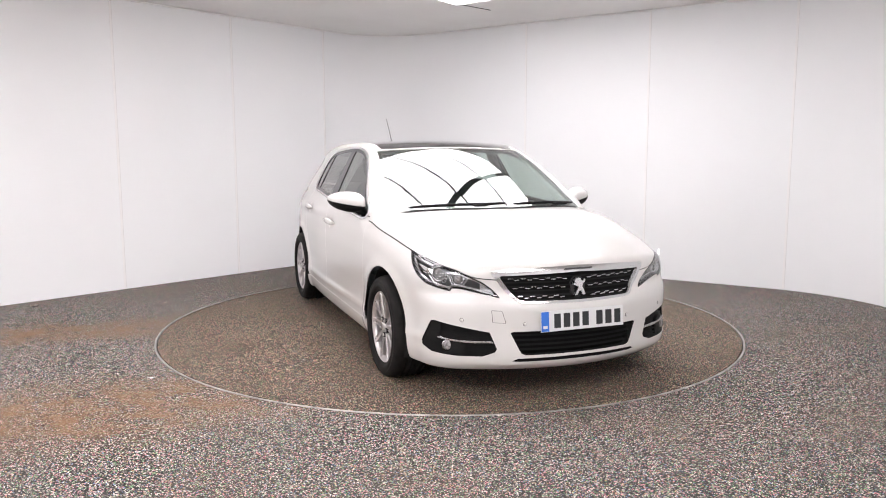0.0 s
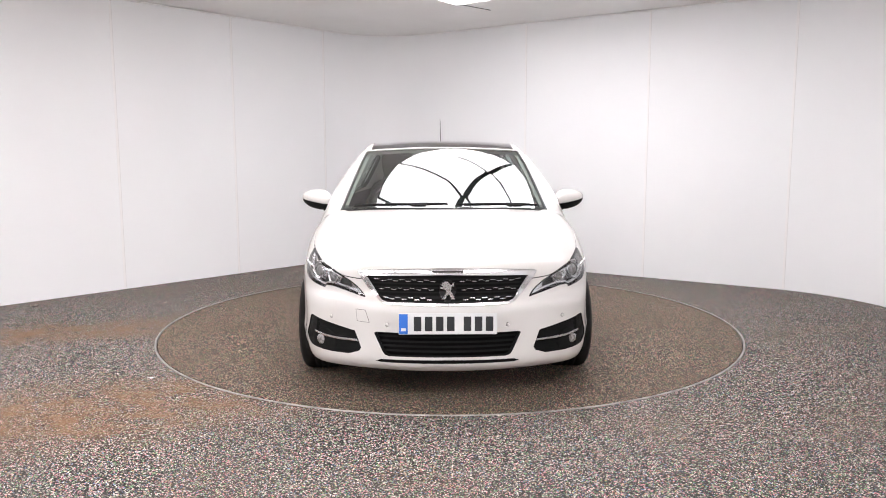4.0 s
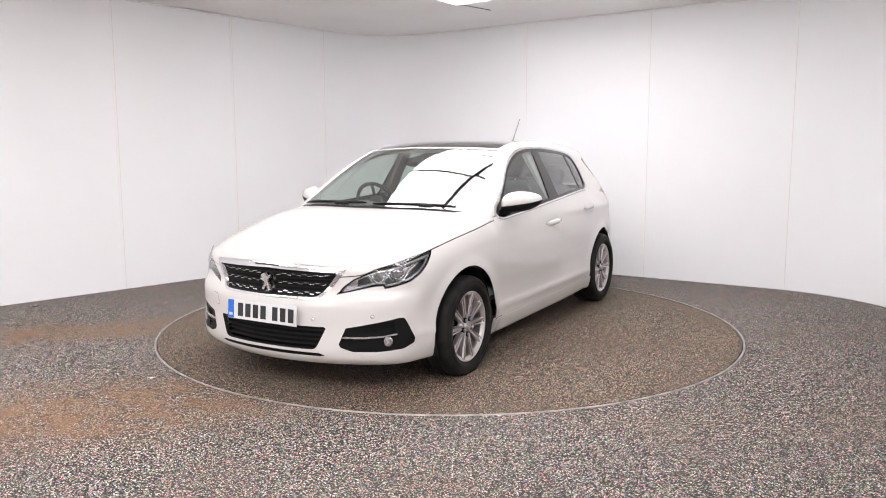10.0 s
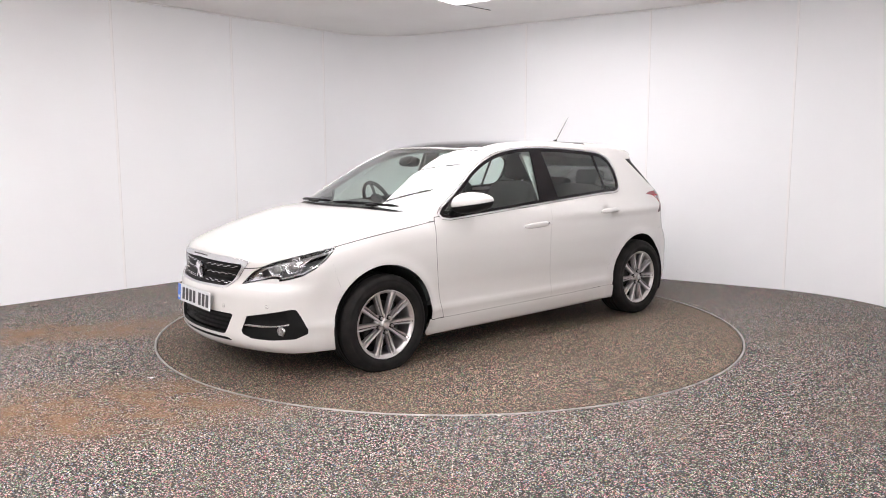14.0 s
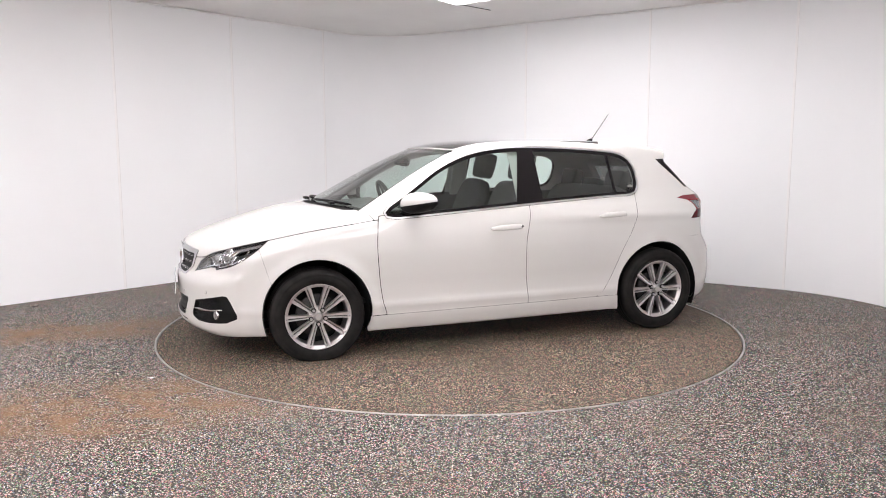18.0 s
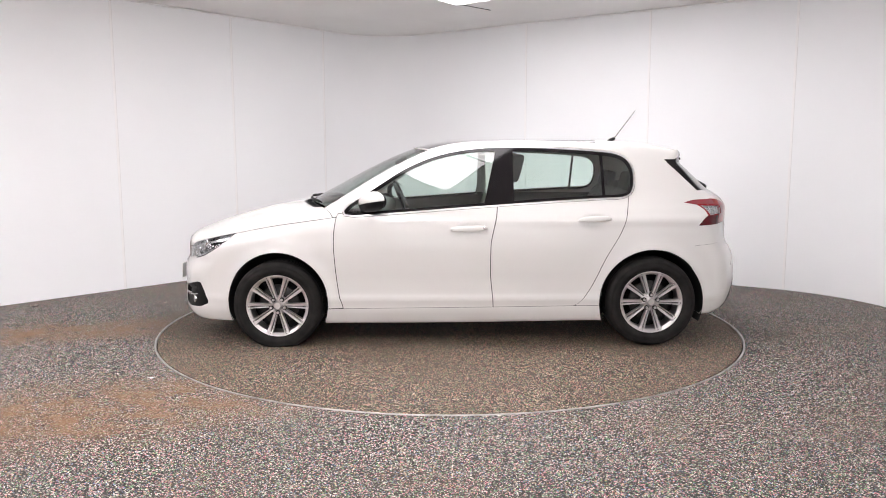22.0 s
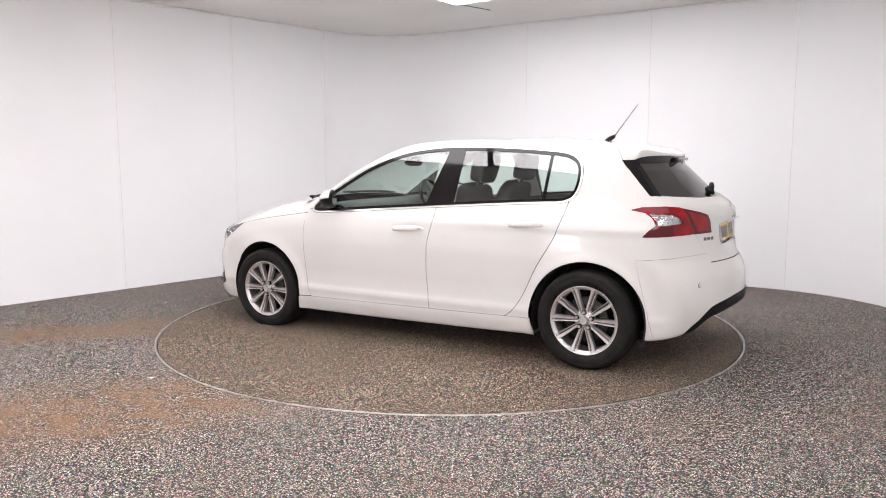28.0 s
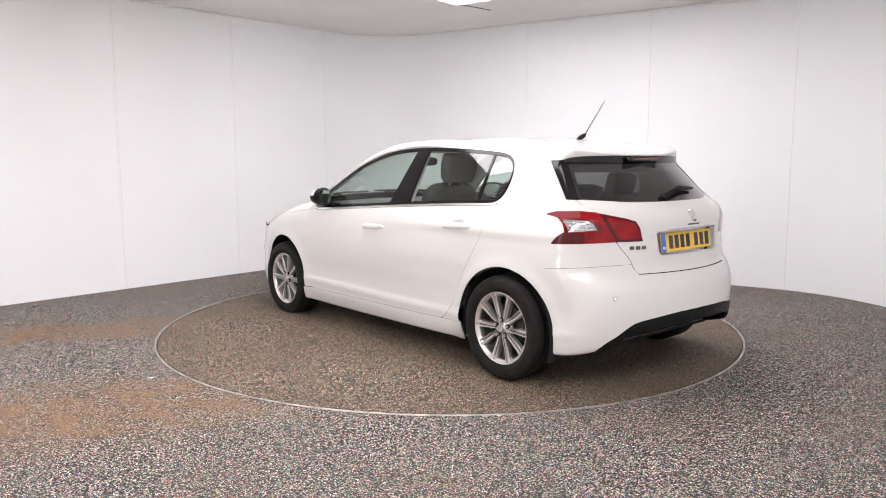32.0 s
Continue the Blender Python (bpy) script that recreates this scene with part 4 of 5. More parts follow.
def headlamps(car):
    side = lambda p: Y(p) - X(p)
    lamp = both_sides("headlamp", cut_skin(grow(lamp_hole, 0.003), -0.085, 0.0), lamp_dark, car, "headlamp with twin projectors behind a clear lens")
    both_under("lens", cut_skin(lamp_hole, -0.002, 0.004), clear_lens, lamp)
    both_under("bezel", cut_skin(every(lamp_hole, outside(grow(lamp_hole, -0.009))), -0.004, 0.05), gloss_black, lamp)
    drl = every(grow(lamp_hole, -0.011), outside(grow(lamp_hole, -0.018)), lambda p: side(p) + 1.30)
    both_under("light_strip", cut_skin(drl, -0.016, 0.02), silver, lamp, "pale daytime light strip")
    both_under("lower_strip", cut_skin(every(grow(lamp_hole, -0.010), outside(grow(lamp_hole, -0.017)), lambda p: -1.02 - side(p)), -0.022, 0.015), silver, lamp)
    both_under("indicator", cut_skin(every(grow(lamp_hole, -0.018), lambda p: -1.47 - side(p)), -0.030, 0.03), silver, lamp)
    both_under("inner_panel", cut_skin(every(grow(lamp_hole, -0.016), lambda p: side(p) + 1.42, lambda p: 0.680 + 0.10 * (side(p) + 1.2) - Z(p)), -0.062, 0.03), lamp_dark, lamp)
    view = Vector((0.80, 0.59, 0.05)).normalized()
    for (x, y, z), r in (((1.874, 0.728, 0.692), 0.050), ((1.940, 0.643, 0.668), 0.042)):
        at = facing(Vector((x, y, z)) - view * 0.034, view)
        corners = [at @ Vector((r * 1.22 * math.cos(w), r * 1.10 * math.sin(w), 0.004)) for w in np.linspace(0, 2 * math.pi, 7)[:-1]]
        pair("projector_frame", poly_bm(*tube(corners, 0.0065, 6, True)), silver, lamp, smooth=False)
        pair("projector_ring", poly_bm(*tube([at @ Vector((r * 0.78 * math.cos(w), r * 0.78 * math.sin(w), 0.014)) for w in np.linspace(0, 2 * math.pi, 33)[:-1]], 0.005, 8, True)), chrome, lamp)
        pair("projector_bowl", cyl(r * 0.8, r * 1.05, 0.05, at @ Matrix.Translation((0, 0, -0.020))), silver, lamp)
        pair("projector", ball(r * 0.60, at @ Matrix.Translation((0, 0, 0.010)) @ Matrix.Diagonal((1, 1, 0.7, 1))), insert_grey, lamp)
    wing = [(1.872, 0.760, 0.715), (1.850, 0.785, 0.720), (1.800, 0.822, 0.745), (1.838, 0.795, 0.705), (1.868, 0.768, 0.690)]
    flat = poly_bm([Vector(p) - view * 0.026 for p in wing], [tuple(range(5))])
    bmesh.ops.solidify(flat, geom=flat.faces[:], thickness=0.006)
    pair("reflector_wing", flat, silver, lamp, smooth=False)


def tail_lamps(car):
    s = lambda p: Y(p) + X(p)
    edge_line = lambda p: s(p) + 1.20 + 0.87 * (1.02 - Z(p))
    lamp = both_sides("tail_lamp", cut_skin(grow(tail_hole, 0.003), -0.035, 0.0), dark_red_lens, car, "red tail lamp with a clear hooked insert")
    main = every(tail_hole, grow(edge_line, -0.0015))
    pale = every(main, lambda p: Z(p) - 0.992, lambda p: s(p) + 1.06)
    lower = every(main, lambda p: 0.912 - Z(p), lambda p: s(p) + 1.09)
    both_under("pale_band", cut_skin(pale, 0.001, 0.02), pale_lens, lamp)
    both_under("clear_insert", cut_skin(every(main, tail_clear), -0.002, 0.006), clear_lens, lamp)
    both_under("insert_reflector", cut_skin(every(main, grow(tail_clear, 0.004)), -0.022, 0.004), cap_silver, lamp)
    for z in (0.928, 0.944, 0.960, 0.974):
        both_under("insert_rib", cut_skin(every(main, grow(tail_clear, -0.003), lambda p, z=z: 0.0022 - np.abs(Z(p) - z)), -0.014, 0.008, 6), silver, lamp)
    both_under("lower_lens", cut_skin(every(lower, outside(tail_clear)), 0.001, 0.02), dark_red_lens, lamp)
    both_under("red_lens", cut_skin(every(main, outside(tail_clear), outside(pale), outside(lower)), 0.001, 0.02), red_lens, lamp)
    gate = every(tail_hole, lambda p: -edge_line(p) - 0.0015)
    core = every(grow(tail_hole, -0.013), lambda p: -edge_line(p) - 0.036)
    both_under("tailgate_lens", cut_skin(every(gate, outside(core)), 0.001, 0.02), dark_red_lens, lamp)
    both_under("tailgate_core", cut_skin(core, 0.0005, 0.01), red_lens, lamp)
    both_under("lamp_gasket", cut_skin(every(grow(tail_hole, 0.0035), outside(grow(tail_hole, -0.001))), -0.0015, 0.01, 6), gloss_black, lamp)
    for k in range(3):
        both_under("claw_strip", cut_skin(every(main, grow(tail_clear, -0.004), lambda p, k=k: 0.0035 - np.abs(s(p) + 0.99 + k * 0.055 + 0.35 * (0.95 - Z(p)))), -0.010, 0.01, 6), silver, lamp)


def rear_face(car, hatch_ob):
    number_plate(hatch_ob, -1.984, 0.835, 0, True, plate_yellow)
    for y, z in ((0.613, 0.551),):
        p, n = end_point(y, z, False)
        pair("parking_sensor", cyl(0.0115, 0.0105, 0.004, facing(p, n)), paint, car)
        pair("sensor_ring", cyl(0.0135, 0.0125, 0.002, facing(p, n)), alloy_dark, car)
    for k in range(3):
        q, n = end_point(0.467 - k * 0.037, 0.820, False)
        part("model_bar", box(0.029, 0.020, 0.004, 0.001, facing(q, n)), alloy_dark, hatch_ob)
    q, n = end_point(0.0, 0.985, False)
    rim = [(0.0, 0.040), (0.017, 0.037), (0.026, 0.018), (0.020, -0.002), (0.026, -0.026), (0.010, -0.040), (-0.012, -0.036), (-0.026, -0.040), (-0.019, -0.012), (-0.027, 0.012), (-0.021, 0.030)]
    bm = poly_bm([(a, b, 0.001) for a, b in rim], [tuple(range(len(rim)))])
    for v in bmesh.ops.extrude_face_region(bm, geom=bm.faces[:])["geom"]:
        if isinstance(v, bmesh.types.BMVert):
            v.co = (v.co.x * 0.8, v.co.y * 0.85, 0.009)
    bmesh.ops.recalc_face_normals(bm, faces=bm.faces[:])
    bmesh.ops.transform(bm, matrix=facing(q, n), verts=bm.verts)
    part("badge", bm, silver, hatch_ob, "plain silver badge")
    q, n = end_point(0.0, 0.935, False)
    part("letter_bar", box(0.12, 0.009, 0.003, 0.001, facing(q, n)), alloy_dark, hatch_ob)
    # brake light under the spoiler
    lamp = part("brake_light", box(0.026, 0.34, 0.022, 0.006, pose(-1.676, 0, 1.307)), gloss_black, hatch_ob, "black high-level brake light housing", True)
    part("lens", box(0.006, 0.25, 0.010, 0.002, pose(-1.688, 0, 1.311)), pale_lens, lamp)
    # rear wiper
    q, n = end_point(0.105, 1.085, False, 0.012)
    r, n2 = end_point(-0.30, 1.118, False, 0.014)
    mid, n3 = end_point(-0.08, 1.118, False, 0.022)
    wiper = part("rear_wiper", poly_bm(*tube([q, mid, r], [0.017, 0.018, 0.008], 10)), black_plastic, hatch_ob, "black rear wiper", True)
    part("pivot", ball(0.026, facing(q, n) @ Matrix.Diagonal((1, 1, 0.6, 1))), black_plastic, wiper, smooth=True)
    # handle strip above the plate
    q, n = end_point(0, 0.915, False)
    part("plate_light_strip", box(0.46, 0.008, 0.02, 0.003, facing(q - Vector(n) * 0.006, n)), silver, hatch_ob)


def mirrors_and_handles(car, doors):
    bm = bmesh.new()
    bmesh.ops.create_uvsphere(bm, u_segments=40, v_segments=24, radius=1.0)
    for v in bm.verts:
        x, y, z = v.co
        v.co.x = math.copysign(abs(x) ** 0.75, x) * (0.095 if x > 0 else 0.036)
        v.co.y = math.copysign(abs(y) ** 0.8, y) * 0.116
        v.co.z = math.copysign(abs(z) ** 0.85, z) * 0.072
        s = 0.5 + 0.5 * v.co.y / 0.116
        v.co.z *= (1.06 - 0.42 * s ** 1.5) if z > 0 else (1.05 - 0.28 * s * s)
        v.co.x -= 0.55 * v.co.y
        v.co.z += 0.10 * v.co.y - 0.014 * max(x, 0)
    bmesh.ops.transform(bm, matrix=pose(0.615, 0.915, 1.025), verts=bm.verts)
    split = Vector((0.615, 0.915, 1.015))
    back_bm = bm.copy()
    for b, sgn in ((bm, 1), (back_bm, -1)):
        got = bmesh.ops.bisect_plane(b, geom=b.verts[:] + b.edges[:] + b.faces[:], plane_co=(0.603, 0.915, 1.0), plane_no=Vector((1, 0.55, 0)), clear_inner=sgn > 0, clear_outer=sgn < 0)
        bmesh.ops.holes_fill(b, edges=[e for e in got["geom_cut"] if isinstance(e, bmesh.types.BMEdge)], sides=0)
    low_bm = bm.copy()
    for b, sgn in ((bm, 1), (low_bm, -1)):
        got = bmesh.ops.bisect_plane(b, geom=b.verts[:] + b.edges[:] + b.faces[:], plane_co=split, plane_no=Vector((0.12, -0.10, 1.0)), clear_inner=sgn > 0, clear_outer=sgn < 0)
        bmesh.ops.holes_fill(b, edges=[e for e in got["geom_cut"] if isinstance(e, bmesh.types.BMEdge)], sides=0)
    mir = pair("wing_mirror", bm, paint, car, "white door mirror with black lower shell")
    pair("lower_shell", low_bm, black_plastic, mir)
    pair("rear_shell", back_bm, black_plastic, mir)
    rim = []
    for w in np.linspace(0, 2 * math.pi, 33)[:-1]:
        y = math.copysign(abs(math.cos(w)) ** 0.75, math.cos(w)) * 0.088
        rim.append((0.615 - 0.0375 - 0.55 * y, 0.915 + y, 1.020 + 0.10 * y + (0.052 - 0.14 * y) * math.copysign(abs(math.sin(w)) ** 0.85, math.sin(w))))
    pair("mirror_glass", poly_bm(rim, [tuple(range(32))]), mirror_mat, mir, smooth=False)
    pair("mirror_stalk", poly_bm(*tube([(0.70, 0.785, 0.925), (0.695, 0.815, 0.945), (0.68, 0.850, 0.968), (0.665, 0.895, 0.980)], [0.036, 0.032, 0.026, 0.022], 12)), black_plastic, mir)
    for (x, z, long), door in (((-0.028, 0.829, 0.255), doors[0]), ((-0.902, 0.889, 0.235), doors[1])):
        q, n = flank_point(x, z)
        tilt = pose(0, 0, 0, 0, 0, 2.5)
        at = facing(q, n) @ tilt
        bm = bmesh.new()
        bmesh.ops.create_uvsphere(bm, u_segments=32, v_segments=14, radius=1.0)
        for v in bm.verts:
            v.co = (math.copysign(abs(v.co.x) ** 0.6, v.co.x) * long / 2, math.copysign(abs(v.co.y) ** 0.8, v.co.y) * 0.020, 0.027 + v.co.z * 0.013 - 0.022 * abs(v.co.x) ** 4)
        bmesh.ops.transform(bm, matrix=at, verts=bm.verts)
        handles = pair("door_handle", bm, paint, door)
        if x > -0.5:
            pair("lock", cyl(0.009, 0.008, 0.004, at @ Matrix.Translation((-long / 2 + 0.022 if at[0][0] > 0 else long / 2 - 0.022, 0, 0.036))), silver, handles)


def wipers_and_aerial(car):
    for y0, y1 in ((-0.60, 0.02), (0.08, 0.62)):
        pts = []
        for k in range(9):
            y = y0 + (y1 - y0) * k / 8
            q, n = skin_point(1.185 - 0.4 * y * y - 0.01 * k / 8, y, 0.014)
            pts.append(q)
        w = part("wiper", poly_bm(*tube(pts, [0.006] + [0.009] * 7 + [0.006], 8)), black_plastic, car, "black windscreen wiper", True)
        q, n = skin_point(1.21 - 0.4 * (y0 * 0.3 + y1 * 0.7) ** 2, y0 * 0.3 + y1 * 0.7, 0.022)
        part("wiper_joint", box(0.035, 0.10, 0.018, 0.005, Matrix.Translation(q)), black_plastic, w)
    q, n = skin_point(-1.187, 0.0)
    aer = part("aerial", poly_bm(*tube([q + Vector((0.055, 0, -0.004)), q + Vector((0.01, 0, 0.014)), q + Vector((-0.02, 0, 0.030)), q + Vector((-0.030, 0, 0.032))], [0.004, 0.017, 0.013, 0.006], 12)), black_plastic, car, "black roof aerial", True)
    part("mast", poly_bm(*tube([q + Vector((-0.016, 0, 0.024)), (-1.368, 0, 1.682)], [0.0032, 0.0018], 8)), black_plastic, aer, smooth=True)


def wheel_wells(car):
    for hub, r, y in ((1.31, 0.352, 0.86), (-1.31, 0.367, 0.85)):
        v, f = lathe([(0.05, 0.50), (r, 0.50), (r + 0.006, y - 0.05), (r - 0.002, y - 0.012)], 64)
        bm = poly_bm([(a + hub, b, c + 0.31) for a, b, c in v], [q for q in f if min(v[i][2] for i in q) > -0.15])
        pair("wheel_liner", bm, liner, car)
    floor_pan = box(3.4, 1.30, 0.05, 0.01, pose(0.0, 0, 0.21))
    part("floor_pan", floor_pan, liner, car)
    part("exhaust_box", box(0.30, 0.9, 0.12, 0.04, pose(-1.62, 0.0, 0.31)), liner, car)
    part("front_tray", box(0.7, 1.05, 0.10, 0.03, pose(1.70, 0, 0.235)), liner, car)
    part("bulkhead", box(0.03, 1.3, 0.62, 0.0, pose(1.12, 0, 0.55)), liner, car)


def wheel(parent, x, y, side, z, turn):
    hub = part("wheel", cyl(0.024, 0.022, 0.010, pose(0, -0.006, 0, -90)), alloy, parent, "silver alloy wheel with ten grooved spokes", m=pose(x, y, z) @ (Matrix() if side > 0 else pose(0, 0, 0, 0, 0, 180)))
    prof = [(0.216, -0.004), (0.224, 0.006), (0.238, 0.011), (0.240, 0.0135), (0.262, 0.0165), (0.2655, 0.0150), (0.280, 0.0135), (0.2825, 0.0145), (0.291, 0.006), (0.298, 0.004), (0.306, -0.006), (0.3105, -0.022)]
    for k in range(4):
        a = -0.035 - k * 0.036
        prof += [(0.3135, a), (0.3135, a - 0.026), (0.3075, a - 0.028), (0.3075, a - 0.034)]
    prof += [(0.3135, -0.180), (0.308, -0.196), (0.285, -0.207), (0.25, -0.208), (0.216, -0.195)]
    v, f = lathe(prof, 96)
    # the loaded tyre is flat where it meets the floor
    v = [(a, b + (0.25 * (-z - c) if c < -z else 0), max(c, -z)) for a, b, c in v]
    part("tyre", mesh_of("tyre", v, [x[::-1] for x in f], rubber, True), None, hub, "black road tyre")
    v, f = lathe([(0.2005, -0.17), (0.196, -0.06), (0.194, -0.024), (0.196, -0.016), (0.206, -0.011), (0.211, -0.004), (0.2165, -0.0005), (0.2195, -0.003), (0.2195, -0.02)], 80)
    part("rim", mesh_of("rim", v, f, alloy, True), None, hub)
    v, f = lathe([(0.02, -0.15), (0.198, -0.15), (0.198, -0.17)], 48)
    part("back_plate", mesh_of("back_plate", v, f, liner, True), None, hub)
    v, f = lathe([(0.05, -0.062), (0.139, -0.062), (0.141, -0.066), (0.141, -0.085)], 56)
    part("brake_disc", mesh_of("brake_disc", v, f, disc_steel, True), None, hub)
    # five pairs of spokes, each a flat-topped bar that widens outwards, with a groove between two ridges
    stations = [(0.040, 0.0135, -0.017), (0.075, 0.0150, -0.015), (0.12, 0.0180, -0.014), (0.17, 0.0210, -0.011), (0.198, 0.0228, -0.007), (0.208, 0.0236, -0.006)]
    deep = [1.0, 1.0, 1.0, 1.0, 0.9, 0.1]
    vs, fs = [], []
    for (r, w, d), g in zip(stations, deep):
        sect = [(-1, -0.034), (-1, -0.005), (-0.88, 0.0), (-0.02, -0.001), (0.10, -0.015 * g), (0.52, -0.015 * g), (0.62, -0.002), (0.88, -0.001), (1, -0.005), (1, -0.034)]
        k = len(sect)
        vs += [(a * w * 0.9, d + b, r) for a, b in sect]
    for i in range(len(stations) - 1):
        fs += [(i * k + j, i * k + (j + 1) % k, (i + 1) * k + (j + 1) % k, (i + 1) * k + j) for j in range(k)]
    bm = poly_bm(vs, fs)
    me = bpy.data.meshes.new("spoke")
    bm.to_mesh(me)
    bm.free()
    me.materials.append(alloy)
    me.materials.append(alloy_dark)
    # the groove's shade is painted: its floor is dark grey
    for i, face in enumerate(me.polygons):
        face.material_index = 1 if i % k == 4 else 0
    for j in range(5):
        for tilt in (-17.5, 17.5):
            flip = Matrix.Diagonal((-1 if tilt > 0 else 1, 1, 1, 1))
            part("spoke", me, None, hub, m=pose(0, 0, 0, 0, 72 * j + 36 + tilt, 0) @ flip)
    v, f = lathe([(0.0, -0.010), (0.020, -0.010), (0.0265, -0.012), (0.028, -0.018), (0.034, -0.022), (0.058, -0.027), (0.066, -0.036), (0.068, -0.05)], 40)
    part("hub_plate", mesh_of("hub_plate", v, f, alloy, True), None, hub)
    v, f = lathe([(0.0, -0.0065), (0.019, -0.0075), (0.0215, -0.0105)], 30)
    part("hub_cap", mesh_of("hub_cap", v, f, cap_silver, True), None, hub)
    for j in range(5):
        w = math.radians(72 * j + turn)
        at = pose(0.050 * math.cos(w), -0.014, 0.050 * math.sin(w), -90)
        # black disc paints the shade of the pocket round each bolt
        part("bolt_pocket_shade", cyl(0.0165, 0.0155, 0.018, at @ pose(0, 0, -0.006), 20), void_black, hub, smooth=False)
        part("wheel_bolt", cyl(0.0112, 0.0088, 0.018, at @ pose(0, 0, 0.004), 12), alloy, hub, smooth=False)


def soft_block(sx, sy, sz, m, power=0.45):
    """A padded block, for cushions and backs."""
    bm = bmesh.new()
    bmesh.ops.create_uvsphere(bm, u_segments=28, v_segments=18, radius=1.0)
    for v in bm.verts:
        v.co = [math.copysign(abs(c) ** power, c) * s / 2 for c, s in zip(v.co, (sx, sy, sz))]
    bmesh.ops.transform(bm, matrix=m, verts=bm.verts)
    return bm


def headrest_shape(sx, sy, sz, m):
    """A squared cushion, narrower at its foot."""
    bm = soft_block(sx, sy, sz, Matrix(), 0.30)
    for v in bm.verts:
        v.co.y *= 0.86 + 0.14 * (v.co.z / sz + 0.5) * 2 if v.co.z < 0 else 1.0
    bmesh.ops.transform(bm, matrix=m, verts=bm.verts)
    return bm


def cabin(car):
    for y in (0.37, -0.37):
        seat = part("front_seat", soft_block(0.50, 0.50, 0.18, pose(0.13, y, 0.50, 0, -6)), cloth, car, "dark cloth front seat", True)
        part("backrest", soft_block(0.14, 0.48, 0.66, pose(-0.20, y, 0.82, 0, -20), 0.42), cloth, seat, smooth=True)
        part("headrest", headrest_shape(0.11, 0.28, 0.21, pose(-0.375, y, 1.245, 0, -14)), cloth, seat, smooth=True)
        for dy in (-0.055, 0.055):
            part("headrest_post", poly_bm(*tube([(-0.31, y + dy, 1.07), (-0.370, y + dy, 1.20)], 0.007, 8)), trim_chrome, seat, smooth=True)
    bench = part("rear_bench", soft_block(0.46, 1.26, 0.17, pose(-0.80, 0, 0.53, 0, -6), 0.3), cloth, car, "dark cloth rear bench", True)
    part("backrest", soft_block(0.14, 1.24, 0.60, pose(-1.10, 0, 0.80, 0, -24), 0.3), cloth, bench, smooth=True)
    for y in (0.37, 0.0, -0.37):
        part("headrest", headrest_shape(0.09, 0.26, 0.15 if y else 0.09, pose(-1.235, y, 1.135 if y else 1.09, 0, -16)), cloth, bench, smooth=True)
    part("parcel_shelf", box(0.42, 1.10, 0.025, 0.005, pose(-1.50, 0, 1.00)), lining_dark, car)
    # dashboard follows the screen's curve
    bm = bmesh.new()
    rows = []
    for k in range(25):
        y = -0.74 + 1.48 * k / 24
        bulge = 0.035 * math.exp(-((y + 0.37) / 0.17) ** 2)
        xf = 1.12 - 0.4 * y * y
        rows.append([bm.verts.new(c) for c in ((xf, y, 0.945), (xf - 0.12, y, 0.962), (0.66, y, 0.962 + bulge), (0.60, y, 0.945 + bulge), (0.58, y, 0.90), (0.62, y, 0.70), (0.72, y, 0.55))])
    for a, b in zip(rows, rows[1:]):
        for i in range(6):
            bm.faces.new((a[i], a[i + 1], b[i + 1], b[i]))
    bmesh.ops.recalc_face_normals(bm, faces=bm.faces[:])
    part("dashboard", bm, dash_mat, car, "dark grey dashboard", True)
    at = pose(0.50, -0.37, 0.96, 0, -66)
    ring = [at @ Vector((0.175 * math.cos(w), 0.175 * math.sin(w), 0)) for w in np.linspace(0, 2 * math.pi, 41)[:-1]]
    wheel_ob = part("steering_wheel", poly_bm(*tube(ring, 0.015, 10, True)), gloss_black, car, "black steering wheel", True)
    part("boss", soft_block(0.15, 0.13, 0.05, at, 0.6), dash_mat, wheel_ob, smooth=True)
    for w in (0.0, math.pi, -math.pi / 2):
        part("steering_spoke", poly_bm(*tube([at @ Vector((0.05 * math.cos(w + 1.57), 0.05 * math.sin(w + 1.57), 0)), at @ Vector((0.17 * math.cos(w + 1.57), 0.17 * math.sin(w + 1.57), 0))], 0.012, 8)), dash_mat, wheel_ob, smooth=True)
    mir = part("interior_mirror", soft_block(0.03, 0.24, 0.07, pose(0.46, 0, 1.285, 0, -8), 0.5), black_plastic, car, "black interior mirror", True)
    part("mirror_foot", box(0.10, 0.08, 0.035, 0.012, pose(0.49, 0, 1.295, 0, 30)), black_plastic, mir)
    part("cabin_floor", box(2.2, 1.4, 0.03, 0.0, pose(-0.1, 0, 0.34)), lining_dark, car)
    part("console", soft_block(0.9, 0.20, 0.24, pose(0.25, 0, 0.52), 0.3), dash_mat, car, smooth=True)
    pair("pillar_trim", box(0.14, 0.03, 0.42, 0.008, pose(-0.25, 0.675, 1.17, 30, 7)), lining_light, car, smooth=False)


car = tagged(new("car"), "pearl white five-door hatchback car standing on the turntable", "car")
front_doors, rear_doors, hatch_ob = car_body(car)
number_plate(car, 2.184, 0.449, 0, False, plate_white)
front_face(car)
headlamps(car)
tail_lamps(car)
rear_face(car, hatch_ob)
mirrors_and_handles(car, (front_doors, rear_doors))
wipers_and_aerial(car)
wheel_wells(car)
cabin(car)
for wx, wy, sd in ((1.311, 0.880, 1), (-1.305, 0.868, 1), (1.311, -0.880, -1), (-1.305, -0.868, -1)):
    wheel(car, wx, wy, sd, 0.291 if wx > 0 else 0.313, -90 if wx > 0 else 90)
# the car stands a little off the table's centre
for ob in car.children:
    ob.matrix_basis = Matrix.Translation((-0.1076, -0.0515, 0)) @ ob.matrix_basis


